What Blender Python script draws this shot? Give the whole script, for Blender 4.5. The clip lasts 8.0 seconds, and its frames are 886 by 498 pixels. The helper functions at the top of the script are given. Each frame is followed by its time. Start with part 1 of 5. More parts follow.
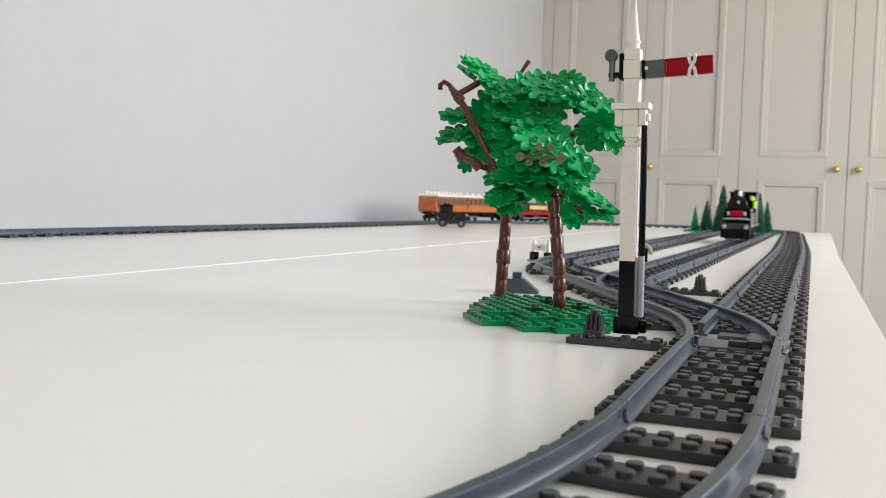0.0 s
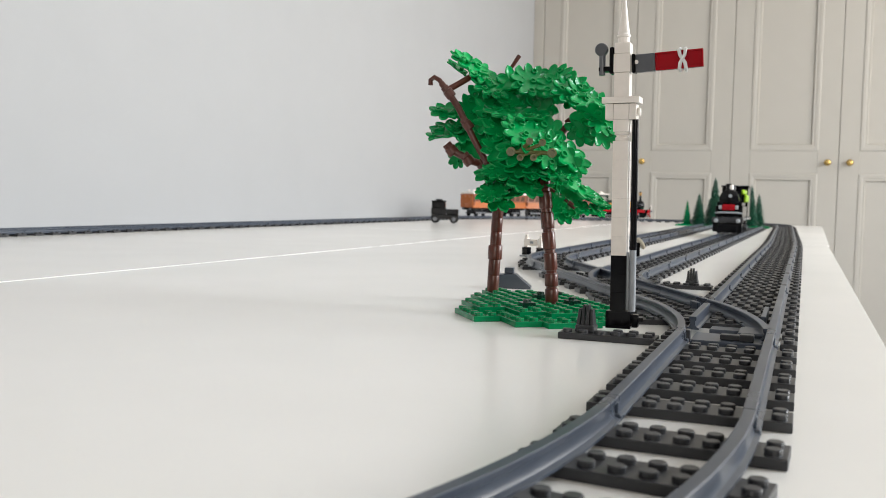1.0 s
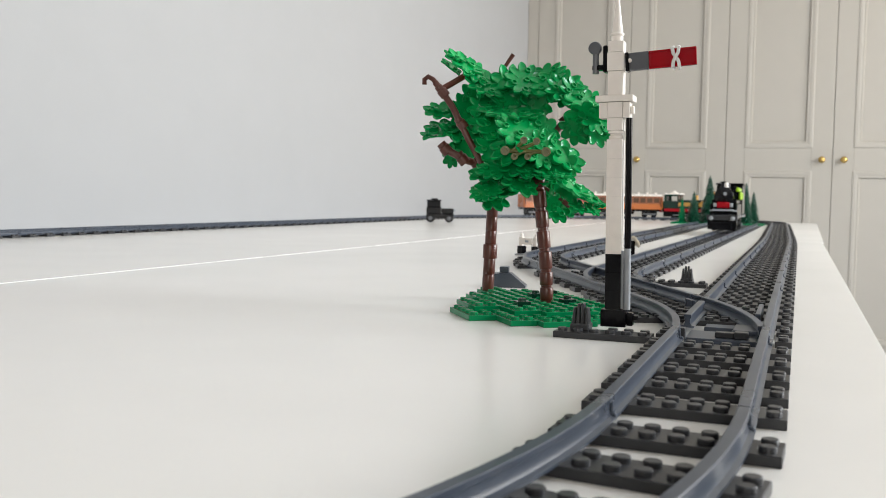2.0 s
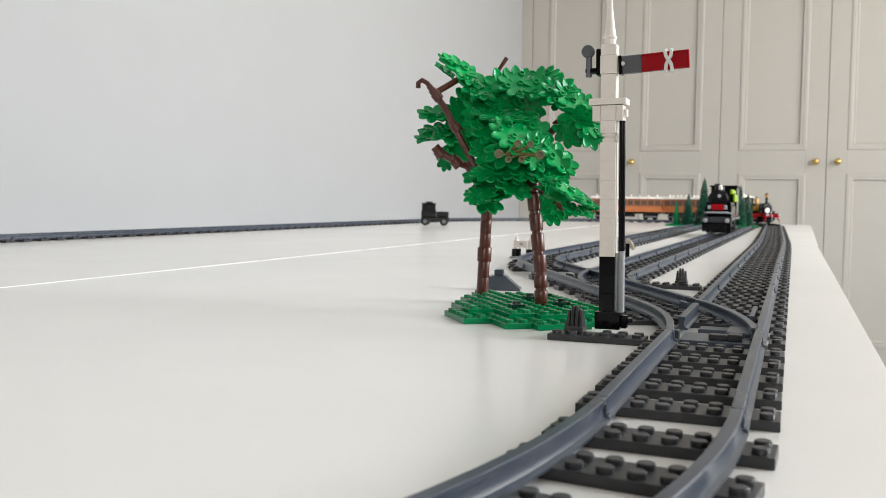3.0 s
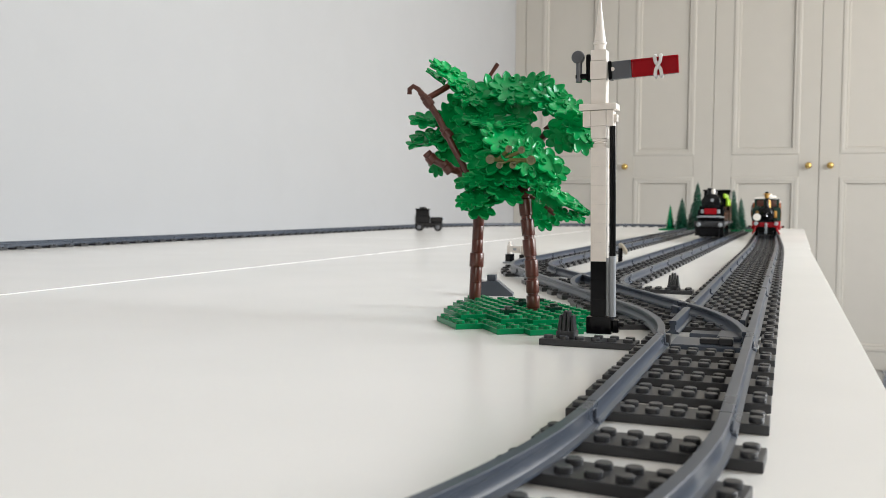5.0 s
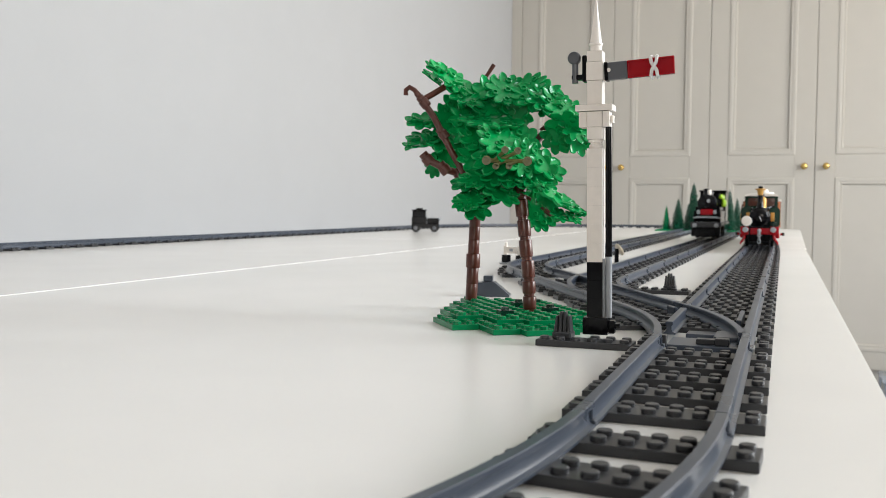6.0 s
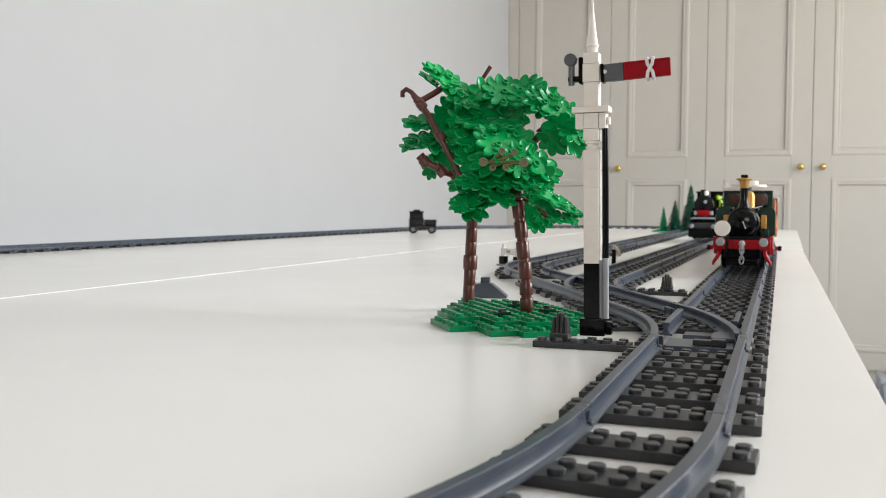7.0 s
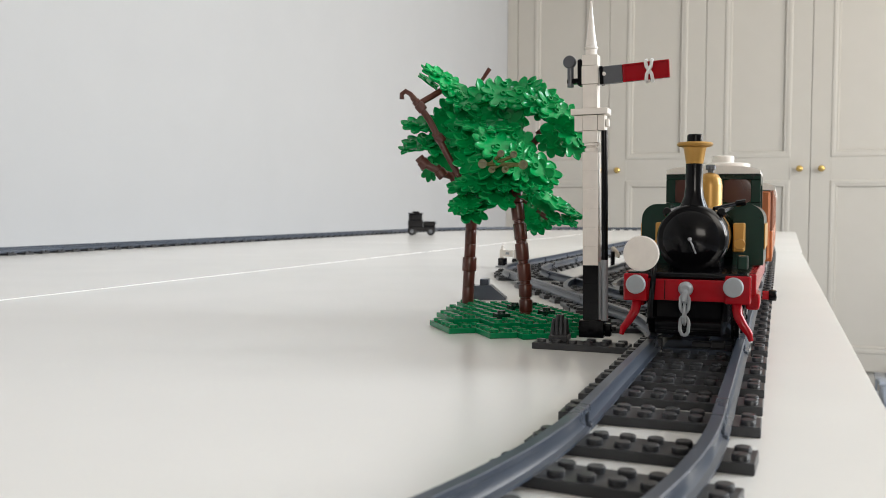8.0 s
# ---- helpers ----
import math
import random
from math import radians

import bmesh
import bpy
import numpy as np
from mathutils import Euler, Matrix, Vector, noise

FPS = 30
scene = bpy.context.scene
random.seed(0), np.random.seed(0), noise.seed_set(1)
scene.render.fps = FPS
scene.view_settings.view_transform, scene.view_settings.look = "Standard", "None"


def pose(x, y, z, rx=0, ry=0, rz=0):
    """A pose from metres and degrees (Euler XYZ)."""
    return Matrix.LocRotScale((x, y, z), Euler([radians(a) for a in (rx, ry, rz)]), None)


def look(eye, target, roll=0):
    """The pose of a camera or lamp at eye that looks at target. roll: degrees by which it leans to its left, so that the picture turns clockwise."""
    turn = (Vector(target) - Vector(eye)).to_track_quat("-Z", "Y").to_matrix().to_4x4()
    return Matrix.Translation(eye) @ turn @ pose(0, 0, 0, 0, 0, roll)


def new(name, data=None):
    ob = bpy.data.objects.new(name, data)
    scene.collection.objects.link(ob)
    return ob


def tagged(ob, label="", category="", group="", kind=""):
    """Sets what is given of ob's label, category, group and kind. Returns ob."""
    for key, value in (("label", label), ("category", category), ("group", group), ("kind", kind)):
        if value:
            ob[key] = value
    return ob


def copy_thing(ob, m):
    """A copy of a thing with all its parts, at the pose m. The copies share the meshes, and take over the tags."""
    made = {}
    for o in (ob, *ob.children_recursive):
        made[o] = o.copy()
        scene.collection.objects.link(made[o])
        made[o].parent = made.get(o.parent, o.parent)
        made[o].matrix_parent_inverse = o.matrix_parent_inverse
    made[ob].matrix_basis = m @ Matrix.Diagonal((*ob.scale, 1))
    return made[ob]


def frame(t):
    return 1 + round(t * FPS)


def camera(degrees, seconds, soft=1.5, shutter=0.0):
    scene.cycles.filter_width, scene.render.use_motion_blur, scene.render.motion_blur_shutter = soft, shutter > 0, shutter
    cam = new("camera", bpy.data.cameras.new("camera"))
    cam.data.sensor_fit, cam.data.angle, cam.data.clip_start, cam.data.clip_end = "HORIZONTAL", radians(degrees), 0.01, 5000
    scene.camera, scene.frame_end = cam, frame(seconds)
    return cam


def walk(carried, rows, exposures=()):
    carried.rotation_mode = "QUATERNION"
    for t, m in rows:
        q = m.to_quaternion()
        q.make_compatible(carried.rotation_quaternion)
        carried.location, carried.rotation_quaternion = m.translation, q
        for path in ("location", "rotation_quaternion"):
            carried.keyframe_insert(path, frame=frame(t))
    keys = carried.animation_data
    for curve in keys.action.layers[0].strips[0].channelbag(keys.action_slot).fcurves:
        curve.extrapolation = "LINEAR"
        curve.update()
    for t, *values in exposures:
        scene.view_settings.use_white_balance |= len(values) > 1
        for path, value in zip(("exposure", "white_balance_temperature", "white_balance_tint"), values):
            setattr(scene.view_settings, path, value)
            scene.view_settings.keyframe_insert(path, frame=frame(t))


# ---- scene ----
cam = camera(52.1, 8.0, soft=0.8)
cam.data.dof.use_dof = True          # focused on the trees and the signal
cam.data.dof.focus_distance, cam.data.dof.aperture_fstop = 0.48, 30.0
PATH = [
    (0, (0.03218, -0.44634, 0.06958), (-0.72082, 1.40351, -0.03557), 1.745),
    (0.5, (0.03225, -0.44581, 0.06965), (-0.71272, 1.40701, -0.04024), 1.567),
    (1, (0.03257, -0.44480, 0.06944), (-0.70590, 1.41040, -0.04412), 1.332),
    (1.5, (0.03277, -0.44449, 0.06948), (-0.70120, 1.41230, -0.04724), 1.143),
    (3, (0.03364, -0.44470, 0.06965), (-0.68621, 1.41814, -0.03843), 0.825),
    (3.5, (0.03446, -0.44503, 0.06965), (-0.68160, 1.41955, -0.03339), 0.732),
    (4, (0.03550, -0.44497, 0.06986), (-0.67816, 1.42071, -0.02984), 0.623),
    (4.5, (0.03542, -0.44488, 0.06983), (-0.67646, 1.42158, -0.02779), 0.585),
    (6, (0.03555, -0.44487, 0.06983), (-0.66664, 1.42545, -0.02400), 0.488),
    (6.5, (0.03566, -0.44460, 0.06984), (-0.66369, 1.42682, -0.02346), 0.484),
    (7, (0.03597, -0.44530, 0.06999), (-0.66110, 1.42711, -0.02053), 0.350),
    (7.5, (0.03581, -0.44530, 0.06993), (-0.65881, 1.42817, -0.01732), 0.342),
    (8, (0.03594, -0.44588, 0.07011), (-0.65890, 1.42753, -0.01666), 0.338),
]
walk(cam, [(t, look(eye, target, roll)) for t, eye, target, roll in PATH])

# ---- light ----
world = bpy.data.worlds.new("sky")
scene.world = world
world.use_nodes = True
wn = world.node_tree.nodes
sky = wn.new("ShaderNodeTexSky")
sky.sky_type, sky.sun_disc = "NISHITA", False
sky.sun_elevation, sky.sun_rotation = radians(40), radians(120)
wn["Background"].inputs["Strength"].default_value = 0.1
world.node_tree.links.new(sky.outputs["Color"], wn["Background"].inputs["Color"])
scene.view_settings.exposure = 0.0


def area_lamp(name, m, w, h, power, colour):
    data = bpy.data.lights.new(name, "AREA")
    data.shape, data.size, data.size_y, data.energy, data.color = "RECTANGLE", w, h, power, colour
    ob = new(name, data)
    ob.matrix_world = m
    return ob


# the windows in the wall beside the table: cool light down from the sky, warm light up from the sunlit ground outside
for wy in (0.66, 1.27):      # the two panes of the first window
    area_lamp("sky_light", look((2.33, wy, 0.95), (1.3, wy, 0.1)), 0.46, 1.3, 41, (0.82, 0.915, 1.0))
area_lamp("ground_light", look((2.32, 0.95, 0.6), (1.3, 0.95, 1.35)), 1.3, 0.8, 42, (0.98, 0.88, 0.76))
area_lamp("sky_light", look((2.33, 2.9, 0.9), (1.0, 2.9, 0.5)), 1.2, 1.4, 43, (0.99, 0.96, 0.93))
# a warm fill lamp, added far behind the camera to lift the front faces
area_lamp("window_light", look((1.2, -4.53, 1.05), (0.6, 0, 0.3)), 1.5, 1.0, 39, (1.0, 0.92, 0.82))


# ---- materials ----
def material(name, colour, rough=0.5, metal=0.0, spec=0.5, vary=0.06, grain=40.0, bump=0.0, bump_scale=200.0, random_vary=0.0, coat=0.0, trans=0.0):
    m = bpy.data.materials.new(name)
    m.use_nodes = True
    nt = m.node_tree
    n, l = nt.nodes, nt.links
    b = n["Principled BSDF"]
    b.inputs["Metallic"].default_value = metal
    b.inputs["Specular IOR Level"].default_value = spec
    b.inputs["Coat Weight"].default_value = coat
    b.inputs["Coat Roughness"].default_value = 0.15
    b.inputs["Transmission Weight"].default_value = trans
    tc = n.new("ShaderNodeTexCoord")
    big, fine = n.new("ShaderNodeTexNoise"), n.new("ShaderNodeTexNoise")
    big.inputs["Scale"].default_value, fine.inputs["Scale"].default_value = grain * 0.25, grain * 4
    big.inputs["Detail"].default_value = fine.inputs["Detail"].default_value = 4
    for t in (big, fine):
        l.new(tc.outputs["Object"], t.inputs["Vector"])
    add = n.new("ShaderNodeMath")
    add.operation = "ADD"
    l.new(big.outputs["Fac"], add.inputs[0])
    l.new(fine.outputs["Fac"], add.inputs[1])
    rng = n.new("ShaderNodeMapRange")
    rng.inputs[1].default_value, rng.inputs[2].default_value = 0.6, 1.4
    rng.inputs[3].default_value, rng.inputs[4].default_value = 1 - vary, 1 + vary
    l.new(add.outputs[0], rng.inputs[0])
    value = rng.outputs[0]
    if random_vary:
        info = n.new("ShaderNodeObjectInfo")
        r2 = n.new("ShaderNodeMapRange")
        r2.inputs[3].default_value, r2.inputs[4].default_value = 1 - random_vary, 1 + random_vary
        l.new(info.outputs["Random"], r2.inputs[0])
        mul = n.new("ShaderNodeMath")
        mul.operation = "MULTIPLY"
        l.new(value, mul.inputs[0])
        l.new(r2.outputs[0], mul.inputs[1])
        value = mul.outputs[0]
    hsv = n.new("ShaderNodeHueSaturation")
    hsv.inputs["Color"].default_value = (*colour, 1)
    l.new(value, hsv.inputs["Value"])
    l.new(hsv.outputs[0], b.inputs["Base Color"])
    rr = n.new("ShaderNodeMapRange")
    rr.inputs[1].default_value, rr.inputs[2].default_value = 0.3, 0.7
    rr.inputs[3].default_value, rr.inputs[4].default_value = rough * 0.85, min(1, rough * 1.15)
    l.new(big.outputs["Fac"], rr.inputs[0])
    l.new(rr.outputs[0], b.inputs["Roughness"])
    if bump:
        nz = n.new("ShaderNodeTexNoise")
        nz.inputs["Scale"].default_value = bump_scale
        l.new(tc.outputs["Object"], nz.inputs["Vector"])
        bp = n.new("ShaderNodeBump")
        bp.inputs["Strength"].default_value, bp.inputs["Distance"].default_value = bump, 0.001
        l.new(nz.outputs["Fac"], bp.inputs["Height"])
        l.new(bp.outputs[0], b.inputs["Normal"])
    return m


def plastic(name, colour, rough=0.22, **k):
    return material(name, colour, rough, vary=k.pop("vary", 0.05), grain=k.pop("grain", 60), **k)


M_RAIL = plastic("dark_grey_plastic", (0.047, 0.059, 0.081), 0.3, random_vary=0.08)
M_TIE = plastic("sleeper_grey_plastic", (0.033, 0.034, 0.037), 0.34, spec=0.38, random_vary=0.1)
M_BLACK = plastic("black_plastic", (0.004, 0.004, 0.005), 0.13, spec=0.22)
M_WHITE = plastic("white_plastic", (0.86, 0.80, 0.735), 0.25)
M_GREEN = plastic("green_plastic", (0.001, 0.31, 0.075), 0.2, spec=0.3, random_vary=0.22)
M_DKGREEN = plastic("dark_green_plastic", (0.002, 0.026, 0.015), 0.22)
M_BASEGREEN = plastic("base_green_plastic", (0.0, 0.19, 0.065), 0.24, spec=0.25)
M_BROWN = plastic("reddish_brown_plastic", (0.088, 0.023, 0.014), 0.3, random_vary=0.1)
M_RED = plastic("red_plastic", (0.34, 0.002, 0.008), 0.2, spec=0.35)
M_ORANGE = plastic("dark_orange_plastic", (0.42, 0.115, 0.022), 0.28)
M_GOLD = material("pearl_gold_plastic", (0.5, 0.27, 0.06), 0.35, 0.35, vary=0.08)
M_GREY = plastic("bluish_grey_plastic", (0.33, 0.35, 0.37), 0.3)
M_DKGREY = plastic("dark_bluish_grey_plastic", (0.1, 0.105, 0.115), 0.28)
M_FIR = plastic("fir_green_plastic", (0.003, 0.048, 0.024), 0.3, vary=0.15)
M_LIME = plastic("lime_plastic", (0.3, 0.5, 0.02), 0.25)
M_TAN = plastic("tan_plastic", (0.60, 0.53, 0.42), 0.3)
M_OLIVE = plastic("olive_plastic", (0.12, 0.125, 0.03), 0.3)
M_RUBBER = plastic("white_rubber_band", (0.8, 0.79, 0.77), 0.5)
M_TABLE = material("white_laminate", (0.84, 0.815, 0.775), 0.22, vary=0.025, grain=3, bump=0.02, bump_scale=60)
# the joint's bright reflection is put into this lighter colour
M_SEAM = material("seam_glint", (0.90, 0.89, 0.87), 0.3, vary=0.03)
M_WALL = material("wall_paint", (0.435, 0.435, 0.437), 0.75, vary=0.02, grain=2, bump=0.08, bump_scale=150)
M_CUP = material("cupboard_paint", (0.465, 0.435, 0.385), 0.5, vary=0.02, grain=4, bump=0.05, bump_scale=120)
M_FLOOR = material("pale_floor", (0.45, 0.47, 0.5), 0.6, vary=0.06, grain=6)
M_CEIL = material("ceiling_paint", (0.78, 0.77, 0.75), 0.8, vary=0.02, grain=3)
M_BRASS = material("brass", (0.62, 0.42, 0.14), 0.25, 0.9, vary=0.05)
M_STEEL = material("steel", (0.5, 0.5, 0.52), 0.3, 0.9)
M_FRAME = material("window_paint", (0.8, 0.8, 0.78), 0.45, vary=0.03)


# ---- mesh helpers ----
S = 0.008          # stud pitch
PL = 0.0032        # plate height
BR = 0.0096        # brick height


def part(name, bm, mat, parent=None, label="", smooth=False):
    me = bpy.data.meshes.new(name)
    bm.normal_update()
    bm.to_mesh(me)
    bm.free()
    me.materials.append(mat)
    if smooth:
        me.shade_smooth()
        me.set_sharp_from_angle(angle=radians(38))
    ob = new(name, me)
    if parent is not None:
        ob.parent = parent
    if label:
        ob["label"] = label
    return ob


def share(name, me, parent, m):
    ob = new(name, me)
    ob.parent = parent
    ob.matrix_basis = m
    return ob


def add_box(bm, x0, x1, y0, y1, z0, z1, bev=0.0, m=None, seg=1):
    vs = bmesh.ops.create_cube(bm, size=1)["verts"]
    t = Matrix.Translation(((x0 + x1) / 2, (y0 + y1) / 2, (z0 + z1) / 2)) @ Matrix.Diagonal((x1 - x0, y1 - y0, z1 - z0, 1))
    bmesh.ops.transform(bm, matrix=t, verts=vs)
    if bev:
        es = list({e for v in vs for e in v.link_edges})
        r = bmesh.ops.bevel(bm, geom=es, offset=bev, segments=seg, affect="EDGES", profile=0.5)
        vs = list({v for f in r["faces"] for v in f.verts} | {v for v in vs if v.is_valid})
    if m is not None:
        bmesh.ops.transform(bm, matrix=m, verts=vs)
    return vs


def add_turn(bm, prof, seg=24, m=None):
    """A turned body round z; prof: (radius, height) from the bottom up."""
    rings, vs = [], []
    for r, z in prof:
        ring = [bm.verts.new((r * math.cos(2 * math.pi * i / seg), r * math.sin(2 * math.pi * i / seg), z)) for i in range(seg)]
        rings.append(ring)
        vs += ring
    for a, b in zip(rings, rings[1:]):
        for i in range(seg):
            bm.faces.new((a[i], a[(i + 1) % seg], b[(i + 1) % seg], b[i]))
    bm.faces.new(list(reversed(rings[0])))
    bm.faces.new(rings[-1])
    if m is not None:
        bmesh.ops.transform(bm, matrix=m, verts=vs)
    return vs


def add_cyl(bm, r, z0, z1, seg=20, bev=0.0, m=None):
    bev = min(bev, r * 0.5, (z1 - z0) * 0.45)
    if bev:
        prof = [(r - bev, z0), (r, z0 + bev), (r, z1 - bev), (r - bev, z1)]
    else:
        prof = [(r, z0), (r, z1)]
    return add_turn(bm, prof, seg, m)


def add_stud(bm, x, y, z, seg=12, m=None):
    prof = [(0.0024, z - 0.0002), (0.0024, z + 0.0014), (0.0021, z + 0.0017)]
    t = Matrix.Translation((x, y, 0))
    return add_turn(bm, prof, seg, t if m is None else m @ t)


def add_rod(bm, a, b, r, seg=14, r2=None, bev=0.0):
    a, b = Vector(a), Vector(b)
    d = b - a
    m = Matrix.Translation(a) @ d.to_track_quat("Z", "Y").to_matrix().to_4x4()
    r2 = r if r2 is None else r2
    if bev:
        return add_turn(bm, [(r - bev, 0), (r, bev), (r2, d.length - bev), (r2 - bev, d.length)], seg, m)
    return add_turn(bm, [(r, 0), (r2, d.length)], seg, m)


def add_sweep(bm, prof, poses, closed_ends=True):
    """Sweeps a closed profile (x across, z up) along poses that head towards +y."""
    rings = [[bm.verts.new(m @ Vector((x, 0, z))) for x, z in prof] for m in poses]
    k = len(prof)
    for a, b in zip(rings, rings[1:]):
        for i in range(k):
            bm.faces.new((a[i], b[i], b[(i + 1) % k], a[(i + 1) % k]))
    if closed_ends:
        bm.faces.new(rings[0])
        bm.faces.new(list(reversed(rings[-1])))


def add_tube(bm, pts, r, seg=8):
    """A round tube through points."""
    pts = [Vector(p) for p in pts]
    rings = []
    for i, p in enumerate(pts):
        d = (pts[min(i + 1, len(pts) - 1)] - pts[max(i - 1, 0)]).normalized()
        q = d.to_track_quat("Z", "Y").to_matrix().to_4x4()
        rr = r[i] if isinstance(r, (list, tuple)) else r
        rings.append([bm.verts.new(Matrix.Translation(p) @ q @ Vector((rr * math.cos(2 * math.pi * j / seg), rr * math.sin(2 * math.pi * j / seg), 0))) for j in range(seg)])
    for a, b in zip(rings, rings[1:]):
        off = min(range(seg), key=lambda o: sum((a[j].co - b[(j + o) % seg].co).length for j in range(seg)))
        for j in range(seg):
            bm.faces.new((a[j], a[(j + 1) % seg], b[(j + 1 + off) % seg], b[(j + off) % seg]))
    bm.faces.new(list(reversed(rings[0])))
    bm.faces.new(rings[-1])


def thing(name, label, category, m=None, group="", kind=""):
    ob = new(name)
    ob.empty_display_size = 0.01
    if m is not None:
        ob.matrix_basis = m
    return tagged(ob, label, category, group, kind)


# ---- the room ----
X_WALL, Y_CUP, Z_FLOOR, Z_CEIL, X_RIGHT, Y_BACK = -1.30, 4.1, -0.75, 1.85, 2.3, -4.5


def plain(name, boxes, mat, label, category, bev=0.0):
    bm = bmesh.new()
    for b in boxes:
        add_box(bm, *b, bev=bev)
    return tagged(part(name, bm, mat), label, category, kind="structure")


plain("floor", [(X_WALL - 0.15, X_RIGHT + 0.15, Y_BACK - 0.15, 4.9, Z_FLOOR - 0.1, Z_FLOOR)], M_FLOOR, "pale blue-grey floor under the table", "floor")
plain("ceiling", [(X_WALL - 0.15, X_RIGHT + 0.15, Y_BACK - 0.15, 4.9, Z_CEIL, Z_CEIL + 0.1)], M_CEIL, "plain white painted ceiling", "ceiling")
plain("wall_west", [(X_WALL - 0.15, X_WALL, Y_BACK, 4.85, Z_FLOOR, Z_CEIL)], M_WALL, "smooth pale grey painted wall beside the table", "wall")
plain("wall_north", [(X_WALL, X_RIGHT, 4.7, 4.85, Z_FLOOR, Z_CEIL)], M_WALL, "plain painted wall behind the cupboards", "wall")
W_Z0, W_Z1 = 0.12, 1.58      # height of the window openings
xr = (X_RIGHT, X_RIGHT + 0.15)
plain("wall_east", [(*xr, Y_BACK, 0.4, Z_FLOOR, Z_CEIL), (*xr, 1.8, 2.25, Z_FLOOR, Z_CEIL), (*xr, 3.55, 4.85, Z_FLOOR, Z_CEIL),
                    (*xr, 0.4, 1.8, Z_FLOOR, W_Z0), (*xr, 0.4, 1.8, W_Z1, Z_CEIL), (*xr, 2.25, 3.55, Z_FLOOR, W_Z0), (*xr, 2.25, 3.55, W_Z1, Z_CEIL)], M_WALL, "painted wall with two window openings", "wall")
# unseen end wall; its opening is added for the fill lamp
ys = (Y_BACK - 0.15, Y_BACK)
plain("wall_south", [(X_WALL - 0.15, 0.43, *ys, Z_FLOOR, Z_CEIL), (1.97, X_RIGHT, *ys, Z_FLOOR, Z_CEIL), (0.43, 1.97, *ys, Z_FLOOR, 0.54), (0.43, 1.97, *ys, 1.56, Z_CEIL)], M_WALL, "painted wall with an added opening for the fill lamp", "wall")


def window_frame(name, y0, y1):
    x = X_RIGHT + 0.10
    bars = [(x, x + 0.04, y0, y0 + 0.05, W_Z0, W_Z1), (x, x + 0.04, y1 - 0.05, y1, W_Z0, W_Z1), (x, x + 0.04, y0 + 0.05, y1 - 0.05, W_Z0, W_Z0 + 0.05),
            (x, x + 0.04, y0 + 0.05, y1 - 0.05, W_Z1 - 0.05, W_Z1), (x, x + 0.04, (y0 + y1) / 2 - 0.025, (y0 + y1) / 2 + 0.025, W_Z0 + 0.05, W_Z1 - 0.05)]
    plain(name, bars, M_FRAME, "white painted window frame in the wall", "window")


window_frame("window_1", 0.4, 1.8)
window_frame("window_2", 2.25, 3.55)

# ---- the table ----
T_X0, T_X1, T_Y0, T_Y1, T_JOINT = -1.10, 0.073, -1.1, 2.95, 1.31


def build_table():
    tb = thing("table", "long white laminate table built from joined tops", "table", pose(0, 0, Z_FLOOR))
    z = -Z_FLOOR
    sx = -0.512
    for y0, y1 in ((T_Y0, T_JOINT - 0.0003), (T_JOINT + 0.0003, T_Y1)):
        for a, b in ((T_X0, sx - 0.0014), (sx + 0.0014, T_X1)):
            bm = bmesh.new()
            add_box(bm, a, b, y0, y1, z - 0.032, z, bev=0.0005, seg=2)
            if y0 > 0 and b > 0:      # the outer edge of the far top runs slightly outwards
                for v in bm.verts:
                    if v.co.x > 0:
                        v.co.x += 0.002 + 0.009 * (v.co.y - y0)
            part("tabletop", bm, M_TABLE, tb)
    bm = bmesh.new()
    add_box(bm, sx - 0.0014, sx + 0.0014, T_Y0 + 0.002, T_Y1 - 0.002, z - 0.02, z + 0.0003, bev=0.0002)
    part("joint_strip", bm, M_SEAM, tb, "joint between the two tops with its bright reflection painted white")
    for x in (T_X0 + 0.06, sx - 0.06, sx + 0.06, T_X1 - 0.08):
        for y in (T_Y0 + 0.08, T_Y1 - 0.08):
            bm = bmesh.new()
            add_box(bm, x - 0.02, x + 0.02, y - 0.02, y + 0.02, 0, z - 0.0325, bev=0.002)
            part("leg", bm, M_FRAME, tb)
    return tb


build_table()

# ---- railway track ----
RAIL_PROF = [(-0.0034, 0.0030), (0.0034, 0.0030), (0.0034, 0.0038), (0.0019, 0.0044), (0.0013, 0.0056), (0.0013, 0.0076), (0.0019, 0.0081),
             (0.0019, 0.0096), (0.0016, 0.0099), (-0.0016, 0.0099), (-0.0019, 0.0096), (-0.0019, 0.0081), (-0.0013, 0.0076), (-0.0013, 0.0056), (-0.0019, 0.0044), (-0.0034, 0.0038)]


def sleeper_mesh():
    bm = bmesh.new()
    add_box(bm, -4 * S + 0.0001, 4 * S - 0.0001, -S + 0.0001, S - 0.0001, 0, PL, bev=0.00025)
    for x in (-28, -12, -4, 4, 12, 28):
        for y in (-4, 4):
            add_stud(bm, x / 1000, y / 1000, PL, 16)
    me = bpy.data.meshes.new("sleeper")
    bm.normal_update()
    bm.to_mesh(me)
    bm.free()
    me.materials.append(M_TIE)
    return me


SLEEPER = sleeper_mesh()


def along(kind, s, size, turn=1):
    """Pose at the distance s on a straight or curved piece that starts at the origin towards +y."""
    if kind == "S":
        return pose(0, s, 0)
    a = s / size
    return pose(-turn * size * (1 - math.cos(a)), size * math.sin(a), 0, 0, 0, turn * math.degrees(a))


